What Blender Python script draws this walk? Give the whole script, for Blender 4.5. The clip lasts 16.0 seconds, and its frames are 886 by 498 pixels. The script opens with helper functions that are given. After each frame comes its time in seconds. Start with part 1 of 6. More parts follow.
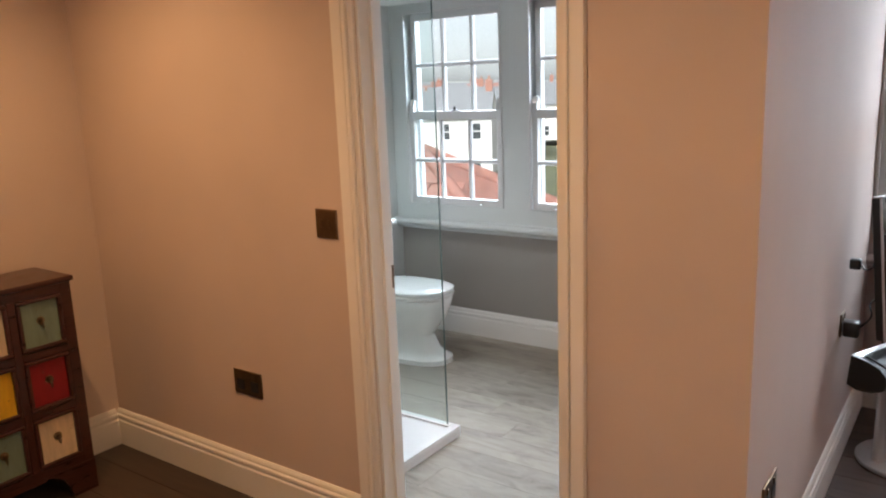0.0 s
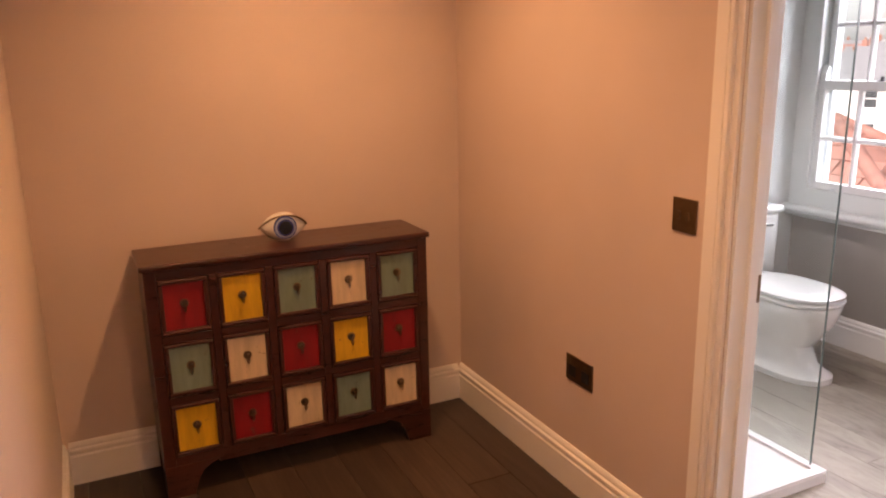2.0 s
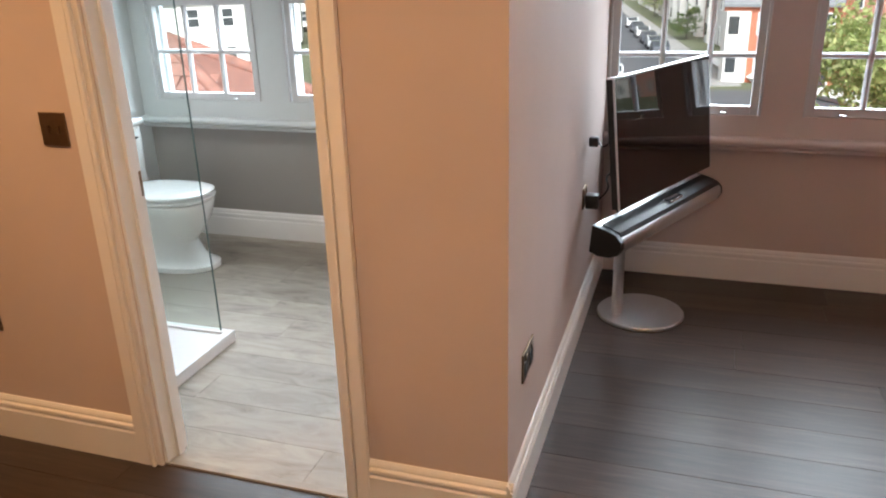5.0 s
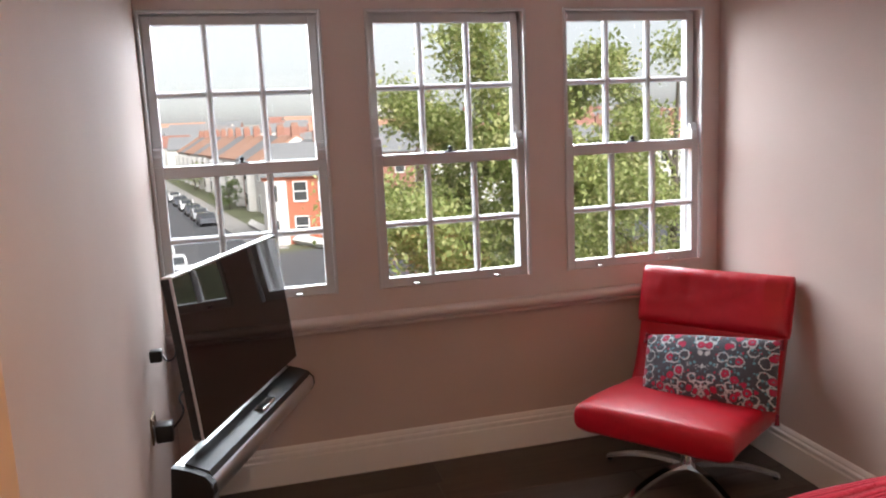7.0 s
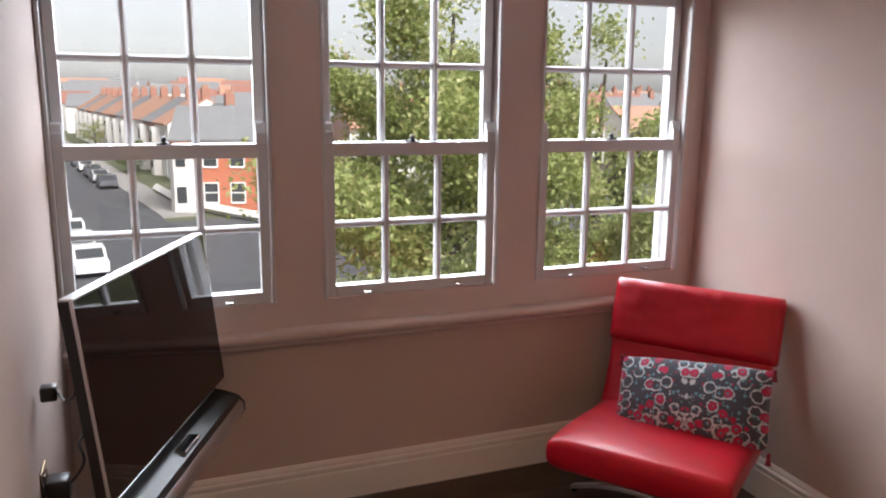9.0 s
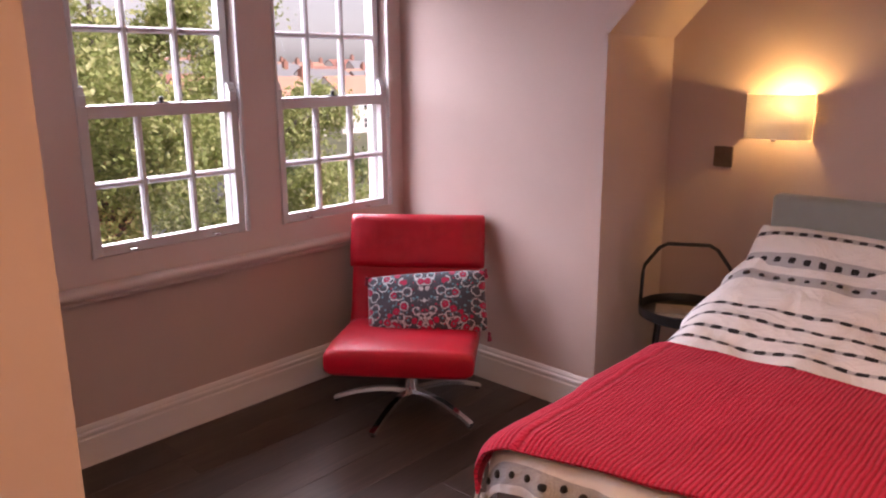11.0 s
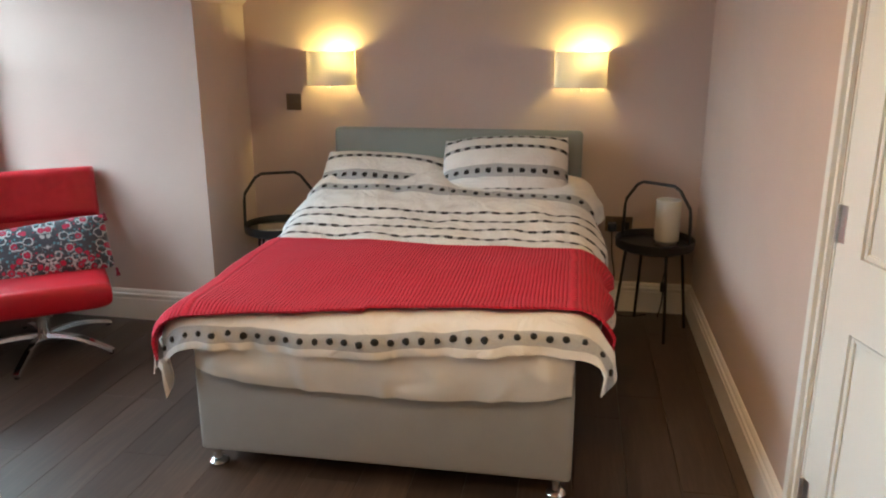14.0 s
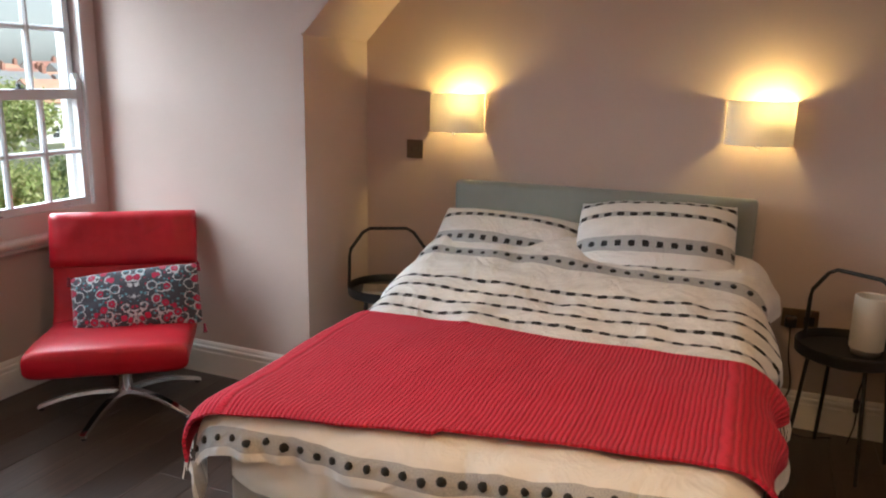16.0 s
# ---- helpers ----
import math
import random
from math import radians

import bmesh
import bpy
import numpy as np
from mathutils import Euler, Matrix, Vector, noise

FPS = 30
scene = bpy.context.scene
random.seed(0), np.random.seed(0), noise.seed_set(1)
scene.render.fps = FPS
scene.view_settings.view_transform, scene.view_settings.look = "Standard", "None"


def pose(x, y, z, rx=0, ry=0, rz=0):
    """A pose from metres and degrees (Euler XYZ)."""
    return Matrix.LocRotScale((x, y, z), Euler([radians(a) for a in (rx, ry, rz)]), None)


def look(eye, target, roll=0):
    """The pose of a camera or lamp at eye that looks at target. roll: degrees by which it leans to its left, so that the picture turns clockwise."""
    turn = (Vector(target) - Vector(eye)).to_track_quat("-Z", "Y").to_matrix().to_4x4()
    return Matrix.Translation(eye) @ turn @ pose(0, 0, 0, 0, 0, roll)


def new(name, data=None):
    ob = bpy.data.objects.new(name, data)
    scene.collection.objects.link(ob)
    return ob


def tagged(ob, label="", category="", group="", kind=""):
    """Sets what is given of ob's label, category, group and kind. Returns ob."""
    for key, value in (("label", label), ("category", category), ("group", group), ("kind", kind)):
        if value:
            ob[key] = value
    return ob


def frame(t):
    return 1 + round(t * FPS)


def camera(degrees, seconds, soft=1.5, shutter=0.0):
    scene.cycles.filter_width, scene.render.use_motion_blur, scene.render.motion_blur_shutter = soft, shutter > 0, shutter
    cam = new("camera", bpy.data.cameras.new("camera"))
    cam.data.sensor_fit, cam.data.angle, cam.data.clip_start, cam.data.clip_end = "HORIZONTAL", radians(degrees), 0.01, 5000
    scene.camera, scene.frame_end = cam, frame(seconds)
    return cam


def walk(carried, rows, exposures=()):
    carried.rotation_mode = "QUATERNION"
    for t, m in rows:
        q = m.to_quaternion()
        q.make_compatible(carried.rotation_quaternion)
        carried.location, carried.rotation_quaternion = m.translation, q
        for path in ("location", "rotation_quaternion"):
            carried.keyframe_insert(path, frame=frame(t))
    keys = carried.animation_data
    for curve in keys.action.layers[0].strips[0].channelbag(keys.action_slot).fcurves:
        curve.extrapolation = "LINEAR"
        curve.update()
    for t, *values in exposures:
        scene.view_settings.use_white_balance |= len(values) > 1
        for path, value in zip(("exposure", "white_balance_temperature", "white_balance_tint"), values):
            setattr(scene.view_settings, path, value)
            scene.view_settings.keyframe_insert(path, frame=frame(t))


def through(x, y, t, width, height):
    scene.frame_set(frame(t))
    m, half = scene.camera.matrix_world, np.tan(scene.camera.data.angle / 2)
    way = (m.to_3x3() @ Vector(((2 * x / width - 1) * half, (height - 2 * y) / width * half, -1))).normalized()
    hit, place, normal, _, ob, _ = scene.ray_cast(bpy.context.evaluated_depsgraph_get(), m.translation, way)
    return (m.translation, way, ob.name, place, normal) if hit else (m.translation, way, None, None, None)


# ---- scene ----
cam = camera(60.3, 16.0, soft=2.1)
PATH = [
    (0, (0.421, -1.834, 1.581), (-0.726, -0.247, 1.174), -2.2),
    (0.5, (0.337, -1.734, 1.601), (-1.094, -0.387, 1.232), -1.5),
    (1, (0.285, -1.592, 1.607), (-1.361, -0.574, 1.101), -0.7),
    (1.5, (0.257, -1.554, 1.592), (-1.429, -0.699, 0.938), -0.4),
    (2, (0.257, -1.559, 1.608), (-1.494, -0.723, 1.122), -1.1),
    (2.5, (0.271, -1.575, 1.647), (-1.528, -0.714, 1.501), -1.9),
    (3, (0.302, -1.6, 1.66), (-1.43, -0.6, 1.633), -1.9),
    (3.5, (0.341, -1.681, 1.656), (-1.16, -0.37, 1.493), -1.2),
    (4, (0.345, -1.786, 1.629), (-0.855, -0.228, 1.265), -0.8),
    (4.5, (0.383, -1.833, 1.605), (-0.567, -0.198, 0.954), -1.4),
    (5, (0.419, -1.785, 1.583), (-0.174, -0.008, 0.883), -1.7),
    (5.2, (0.409, -1.715, 1.578), (0.005, 0.117, 0.883), -1.4),
    (7.3, (0.347, -1.071, 1.575), (0.909, 0.829, 1.303), -2.3),
    (7.5, (0.348, -0.998, 1.598), (0.939, 0.896, 1.344), -1.9),
    (8, (0.419, -0.81, 1.589), (1.002, 1.083, 1.318), -1.1),
    (8.2, (0.435, -0.737, 1.605), (1.004, 1.152, 1.277), -0.5),
    (10.3, (-0.111, -0.652, 1.636), (1.03, 0.94, 1.232), 0.8),
    (10.5, (-0.157, -0.711, 1.629), (1.04, 0.835, 1.207), 0.3),
    (11, (-0.308, -0.849, 1.586), (1.13, 0.462, 1.123), -0.4),
    (11.5, (-0.441, -0.922, 1.555), (1.222, 0.085, 1.088), -0.6),
    (12, (-0.614, -0.962, 1.533), (1.194, -0.264, 1.039), -2.3),
    (12.5, (-0.766, -0.997, 1.533), (1.121, -0.57, 1.026), -2.0),
    (13, (-0.939, -1.005, 1.529), (0.965, -0.704, 0.997), -0.9),
    (13.5, (-1.074, -1.053, 1.528), (0.825, -0.747, 0.981), -0.5),
    (14, (-1.124, -1.065, 1.536), (0.774, -0.733, 1.002), -0.1),
    (14.5, (-1.045, -1.074, 1.528), (0.851, -0.701, 1.016), 0.1),
    (15, (-0.858, -1.093, 1.514), (1.017, -0.593, 1.029), -0.7),
    (15.5, (-0.685, -1.072, 1.518), (1.172, -0.479, 1.071), -0.7),
    (16, (-0.434, -1.079, 1.536), (1.372, -0.339, 1.099), 1.0),
]
EXPOSURES = [
    (0.0, 1.0, 6100, 10), (1.0, 1.3, 6700, 22), (1.5, 1.4, 7000, 30), (2.1, 1.3, 6900, 28), (2.6, 1.15, 6600, 18), (3.5, 1.05, 6400, 14), (4.5, 1.15, 6200, 12), (5.2, 1.3, 6100, 8), (7.3, 1.05, 6450, 14), (8.2, 0.88, 6450, 15), (10.4, 1.12, 6500, 24),
    (11.0, 1.1, 6700, 36), (11.7, 1.05, 6750, 46), (12.3, 1.2, 6400, 26), (13.0, 1.3, 5750, 0), (14.0, 1.33, 5700, -3), (16.0, 1.22, 5950, 3),
]
walk(cam, [(t, look(eye, target, roll)) for t, eye, target, roll in PATH], EXPOSURES)


# Light and paint that tune the picture.
SKY_STRENGTH = 0.086
SKY_W = 1850
DOWN_W, SCONCE_W = 35, 2.9
SHADE_THROUGH = 0.27
WALL_C = (0.56, 0.447, 0.395)
SCONCE_Y = (0.337, -1.072)
TAU = 2 * math.pi

# ---- world and light ----
world = bpy.data.worlds.new("overcast_sky")
scene.world = world
world.use_nodes = True
wn, wl = world.node_tree.nodes, world.node_tree.links
wn.clear()
sky = wn.new("ShaderNodeTexSky")
sky.sky_type = "NISHITA"
sky.sun_disc = False
sky.sun_elevation, sky.sun_rotation = radians(43), radians(163)
sky.air_density, sky.dust_density, sky.ozone_density = 1.0, 1.5, 1.0
grey = wn.new("ShaderNodeHueSaturation")
grey.inputs["Saturation"].default_value = 0.22
bg = wn.new("ShaderNodeBackground")
bg.inputs["Strength"].default_value = SKY_STRENGTH
wout = wn.new("ShaderNodeOutputWorld")
wl.new(sky.outputs[0], grey.inputs["Color"])
wl.new(grey.outputs[0], bg.inputs["Color"])
wl.new(bg.outputs[0], wout.inputs["Surface"])

sun_data = bpy.data.lights.new("sun", "SUN")
sun_data.energy, sun_data.angle, sun_data.color = 4.2, radians(40), (1.0, 0.96, 0.9)
sun = new("sun", sun_data)
sun.matrix_world = look((6, -20, 20), (0, 0, 0))


def area_lamp(name, eye, target, sx, sy, watts, colour):
    d = bpy.data.lights.new(name, "AREA")
    d.shape, d.size, d.size_y, d.energy, d.color = "RECTANGLE", sx, sy, watts, colour
    ob = new(name, d)
    ob.matrix_world = look(eye, target)
    return ob


def spot_lamp(name, eye, target, watts, colour, degrees, blend, radius=0.03):
    d = bpy.data.lights.new(name, "SPOT")
    d.energy, d.color, d.spot_size, d.spot_blend, d.shadow_soft_size = watts, colour, radians(degrees), blend, radius
    ob = new(name, d)
    ob.matrix_world = look(eye, target)
    return ob


def bulb(name, eye, watts, colour, radius=0.02):
    d = bpy.data.lights.new(name, "POINT")
    d.energy, d.color, d.shadow_soft_size = watts, colour, radius
    ob = new(name, d)
    ob.location = eye
    return ob


# The sky's light that falls through the window openings.
area_lamp("window_sky_light", (-0.1, 6.0, 4.3), (-0.1, 0.0, 0.7), 12.0, 6.0, SKY_W, (0.88, 0.94, 1.0))
WARM = (1.0, 0.69, 0.22)
# The third downlight is unseen, added to brighten the bed and window end.
DOWNLIGHTS = [(-2.05, -0.78, 1.1), (-0.55, -0.95, 0.78), (0.95, -0.75, 0.75)]
for dx, dy, share in DOWNLIGHTS:
    spot_lamp("downlight_beam", (dx, dy, 2.45), (dx, dy, 0), DOWN_W * share, (1.0, 0.57, 0.24), 154, 0.92)
spot_lamp("shower_beam", (-2.3, 1.05, 2.10), (-2.3, 1.05, 0), 14, (1.0, 0.97, 0.92), 130, 0.6)
for sy in SCONCE_Y:
    bulb("sconce_bulb", (3.118, sy - 0.055, 1.425), SCONCE_W, WARM, 0.022)


# ---- materials ----
class Nodes:
    """A node material, with short ways to make its nodes."""

    def __init__(self, name):
        self.mat = bpy.data.materials.new(name)
        self.mat.use_nodes = True
        self.n, self.l = self.mat.node_tree.nodes, self.mat.node_tree.links
        self.bsdf = self.n["Principled BSDF"]
        self.out = self.n["Material Output"]

    def put(self, socket, value):
        if hasattr(value, "is_linked") or hasattr(value, "links"):
            self.l.new(value, socket)
        else:
            socket.default_value = value

    def math(self, op, a, b=0.0, c=0.0):
        node = self.n.new("ShaderNodeMath")
        node.operation = op
        for i, v in enumerate((a, b, c)):
            self.put(node.inputs[i], v)
        return node.outputs[0]

    def coords(self, kind="Object", scale=(1, 1, 1)):
        tc, mp = self.n.new("ShaderNodeTexCoord"), self.n.new("ShaderNodeMapping")
        mp.inputs["Scale"].default_value = scale
        self.l.new(tc.outputs[kind], mp.inputs["Vector"])
        return mp.outputs[0]

    def world_coords(self, scale=(1, 1, 1)):
        geo, mp = self.n.new("ShaderNodeNewGeometry"), self.n.new("ShaderNodeMapping")
        mp.inputs["Scale"].default_value = scale
        self.l.new(geo.outputs["Position"], mp.inputs["Vector"])
        return mp.outputs[0]

    def noise(self, vec, scale, detail=4.0, rough=0.55, distortion=0.0):
        t = self.n.new("ShaderNodeTexNoise")
        t.inputs["Scale"].default_value, t.inputs["Detail"].default_value = scale, detail
        t.inputs["Roughness"].default_value, t.inputs["Distortion"].default_value = rough, distortion
        self.l.new(vec, t.inputs["Vector"])
        return t.outputs[0]

    def voronoi(self, vec, scale, feature="F1"):
        t = self.n.new("ShaderNodeTexVoronoi")
        t.feature = feature
        t.inputs["Scale"].default_value = scale
        self.l.new(vec, t.inputs["Vector"])
        return t

    def ramp(self, fac, stops):
        r = self.n.new("ShaderNodeValToRGB")
        while len(r.color_ramp.elements) < len(stops):
            r.color_ramp.elements.new(0.5)
        for e, (p, c) in zip(r.color_ramp.elements, stops):
            e.position, e.color = p, (*c, 1) if len(c) == 3 else c
        self.put(r.inputs[0], fac)
        return r.outputs[0]

    def mix(self, fac, a, b, mode="MIX"):
        m = self.n.new("ShaderNodeMix")
        m.data_type, m.blend_type = "RGBA", mode
        self.put(m.inputs[0], fac)
        for socket, v in ((m.inputs[6], a), (m.inputs[7], b)):
            self.put(socket, (*v, 1) if isinstance(v, tuple) and len(v) == 3 else v)
        return m.outputs[2]

    def bump(self, height, strength, distance=0.002):
        b = self.n.new("ShaderNodeBump")
        b.inputs["Strength"].default_value, b.inputs["Distance"].default_value = strength, distance
        self.l.new(height, b.inputs["Height"])
        self.l.new(b.outputs[0], self.bsdf.inputs["Normal"])

    def random(self):
        return self.n.new("ShaderNodeObjectInfo").outputs["Random"]

    def set(self, **kw):
        names = dict(color="Base Color", rough="Roughness", metal="Metallic", spec="Specular IOR Level", coat="Coat Weight", sheen="Sheen Weight", transmission="Transmission Weight")
        for k, v in kw.items():
            self.put(self.bsdf.inputs[names[k]], (*v, 1) if isinstance(v, tuple) and len(v) == 3 else v)
        return self.mat


def painted(name, c, rough=0.6, amount=0.06, grain=260, strength=0.12):
    """Paint: slight blotches, roller stipple and a faint unevenness of gloss."""
    m = Nodes(name)
    w = m.world_coords()
    big, fine = m.noise(w, 1.3, 3), m.noise(w, grain, 2)
    lo, hi = tuple(v * (1 - amount) for v in c), tuple(min(1, v * (1 + amount)) for v in c)
    m.bump(m.math("ADD", fine, m.math("MULTIPLY", m.noise(w, 14, 2), 0.6)), strength, 0.0015)
    return m.set(color=m.ramp(big, [(0.3, lo), (0.7, hi)]), rough=m.math("ADD", m.math("MULTIPLY", big, 0.15), rough - 0.07))


def wooden(name, stops, rough, stretch=(1.2, 16, 16), strength=0.25, vary=0.35, coat=0.0, scale=3.0, spec=0.5):
    """Wood with grain along its length; each piece differs."""
    m = Nodes(name)
    rnd = m.random()
    v = m.coords("Object", stretch)
    add = m.n.new("ShaderNodeVectorMath")
    add.operation = "ADD"
    comb = m.n.new("ShaderNodeCombineXYZ")
    for i in range(3):
        m.put(comb.inputs[i], m.math("MULTIPLY", rnd, 37.0 + 11 * i))
    m.l.new(v, add.inputs[0]), m.l.new(comb.outputs[0], add.inputs[1])
    grain = m.noise(add.outputs[0], scale, 7, 0.65, 1.2)
    blotch = m.noise(add.outputs[0], scale * 0.25, 2)
    fac = m.math("ADD", m.math("MULTIPLY", grain, 0.7), m.math("MULTIPLY", blotch, 0.3))
    col = m.ramp(fac, stops)
    lit = m.math("ADD", m.math("MULTIPLY", rnd, vary), 1 - vary / 2)
    gray = m.n.new("ShaderNodeCombineColor")
    for i in range(3):
        m.put(gray.inputs[i], lit)
    m.bump(grain, strength, 0.001)
    return m.set(color=m.mix(1.0, col, gray.outputs[0], "MULTIPLY"), rough=m.math("ADD", m.math("MULTIPLY", grain, 0.2), rough - 0.1), coat=coat, spec=spec)


def metal(name, c, rough, brushed=None):
    m = Nodes(name)
    v = m.coords("Object", brushed or (1, 1, 1))
    g = m.noise(v, 60 if not brushed else 20, 3)
    m.bump(g, 0.06, 0.0004)
    return m.set(color=m.ramp(g, [(0.3, tuple(x * 0.88 for x in c)), (0.7, c)]), metal=1.0, rough=m.math("ADD", m.math("MULTIPLY", g, 0.12), rough - 0.06))


def plain(name, c, rough=0.5, amount=0.1, scale=40, **kw):
    m = Nodes(name)
    v = m.coords("Object")
    g = m.noise(v, scale, 4)
    m.bump(g, 0.08, 0.0006)
    return m.set(color=m.ramp(g, [(0.3, tuple(x * (1 - amount) for x in c)), (0.7, c)]), rough=rough, **kw)


def fabric(name, c, weave=900, rough=0.9, amount=0.15, strength=0.35):
    m = Nodes(name)
    v = m.coords("Object")
    w = m.noise(v, weave, 2)
    b = m.noise(v, 9, 3)
    m.bump(m.math("ADD", w, m.math("MULTIPLY", b, 0.8)), strength, 0.001)
    return m.set(color=m.ramp(m.math("ADD", m.math("MULTIPLY", w, 0.6), m.math("MULTIPLY", b, 0.4)), [(0.3, tuple(x * (1 - amount) for x in c)), (0.7, c)]), rough=rough, sheen=0.2)


def glass_pane(name, tint=(0.97, 0.985, 0.98)):
    """A thin pane: clear, with a mirror gloss that grows at grazing angles."""
    m = Nodes(name)
    tr, gl, mx = m.n.new("ShaderNodeBsdfTransparent"), m.n.new("ShaderNodeBsdfGlossy"), m.n.new("ShaderNodeMixShader")
    lw = m.n.new("ShaderNodeLayerWeight")
    lw.inputs["Blend"].default_value = 0.5
    gloss = m.math("ADD", m.math("MULTIPLY", m.math("POWER", lw.outputs["Facing"], 5.0), 0.9), 0.035)
    tr.inputs["Color"].default_value = (*tint, 1)
    gl.inputs["Roughness"].default_value = 0.02
    m.l.new(gloss, mx.inputs[0]), m.l.new(tr.outputs[0], mx.inputs[1]), m.l.new(gl.outputs[0], mx.inputs[2])
    m.l.new(mx.outputs[0], m.out.inputs["Surface"])
    return m.mat


M_WALL = painted("pink_beige_wall_paint", WALL_C, 0.75)
M_GREY = painted("grey_bathroom_paint", (0.30, 0.285, 0.265), 0.6)
# Paler than the grey: window light on the side wall put into colour.
M_BATHW = painted("pale_lit_bathroom_paint", (0.60, 0.63, 0.63), 0.6)
M_CEIL = painted("white_ceiling_paint", (0.74, 0.72, 0.70), 0.8)
M_TRIM = painted("cream_gloss_trim_paint", (0.78, 0.745, 0.71), 0.35, 0.04, 120, 0.06)
M_SASH = painted("white_sash_paint", (0.62, 0.625, 0.63), 0.35, 0.04, 120, 0.06)
M_SURR = painted("pale_pink_woodwork_paint", (0.66, 0.56, 0.52), 0.45, 0.05, 120, 0.06)
M_DOOR = painted("white_door_paint", (0.80, 0.80, 0.78), 0.35, 0.03, 150, 0.06)
M_OAK = wooden("dark_stained_oak", [(0.25, (0.022, 0.014, 0.011)), (0.5, (0.055, 0.036, 0.028)), (0.8, (0.108, 0.074, 0.058))], 0.37, vary=0.6, strength=0.3, spec=0.5)
M_PALE = wooden("grey_washed_oak", [(0.30, (0.13, 0.112, 0.09)), (0.42, (0.27, 0.242, 0.20)), (0.56, (0.35, 0.318, 0.268)), (0.78, (0.42, 0.388, 0.335))], 0.5, (1.8, 6, 6), vary=0.22, strength=0.12, scale=2.4)
M_SUB = plain("floor_joint", (0.012, 0.009, 0.008), 0.9)
M_GLASS = glass_pane("window_glass")
M_SCREEN = glass_pane("shower_glass", (0.93, 0.97, 0.965))
M_GEDGE = plain("dark_glass_edge", (0.10, 0.15, 0.145), 0.2)
M_CHROME = metal("chrome", (0.82, 0.82, 0.83), 0.12)
M_BRONZE = metal("aged_bronze", (0.24, 0.17, 0.11), 0.34)
M_STEEL = metal("brushed_aluminium", (0.72, 0.72, 0.73), 0.3, (1, 60, 60))
M_BLACK = plain("black_plastic", (0.012, 0.012, 0.013), 0.35)
M_BLKMET = plain("black_powder_coat", (0.012, 0.012, 0.013), 0.45, 0.2, 300)
M_PORC = plain("white_porcelain", (0.80, 0.81, 0.80), 0.12, 0.02, coat=0.4)
M_TRAY = plain("white_stone_resin", (0.78, 0.79, 0.79), 0.3, 0.03)
M_MAHOG = wooden("dark_mahogany", [(0.25, (0.020, 0.006, 0.0045)), (0.6, (0.056, 0.013, 0.008)), (0.85, (0.09, 0.021, 0.013))], 0.3, (10, 1.5, 10), 0.12, 0.25, 0.25)
M_DIVAN = fabric("grey_divan_fabric", (0.35, 0.35, 0.345))
M_HEADB = fabric("sage_grey_headboard_fabric", (0.26, 0.285, 0.265))
M_SHEET = fabric("white_cotton_sheet", (0.74, 0.72, 0.69), 700)


def leather(name, c):
    m = Nodes(name)
    v = m.coords("Object")
    cells = m.voronoi(v, 420).outputs["Distance"]
    crease = m.noise(v, 7, 5, 0.6, 1.5)
    m.bump(m.math("ADD", m.math("MULTIPLY", cells, 0.5), m.math("MULTIPLY", crease, 1.2)), 0.3, 0.002)
    return m.set(color=m.ramp(crease, [(0.3, tuple(x * 0.8 for x in c)), (0.7, c)]), rough=m.math("ADD", m.math("MULTIPLY", crease, 0.2), 0.3), coat=0.15)


M_LEATH = leather("red_leather", (0.55, 0.003, 0.019))


def drawer_paint(name, c):
    """Distressed paint: brushed, rubbed brown towards ragged rims."""
    m = Nodes(name)
    v = m.coords("Object", (1, 6, 1))
    g = m.noise(v, 6, 6, 0.65)
    worn = m.math("GREATER_THAN", m.noise(m.coords("Object"), 26, 5, 0.7), 0.66)
    col = m.ramp(g, [(0.3, tuple(x * 0.72 for x in c)), (0.7, c)])
    m.bump(g, 0.15, 0.001)
    return m.set(color=m.mix(m.math("MULTIPLY", worn, 0.55), col, (0.10, 0.06, 0.04)), rough=0.5)


D_RED, D_YEL = drawer_paint("red_drawer_paint", (0.27, 0.005, 0.008)), drawer_paint("yellow_drawer_paint", (0.72, 0.42, 0.012))
D_GRN, D_CRM = drawer_paint("sage_drawer_paint", (0.20, 0.27, 0.215)), drawer_paint("cream_drawer_paint", (0.74, 0.58, 0.38))


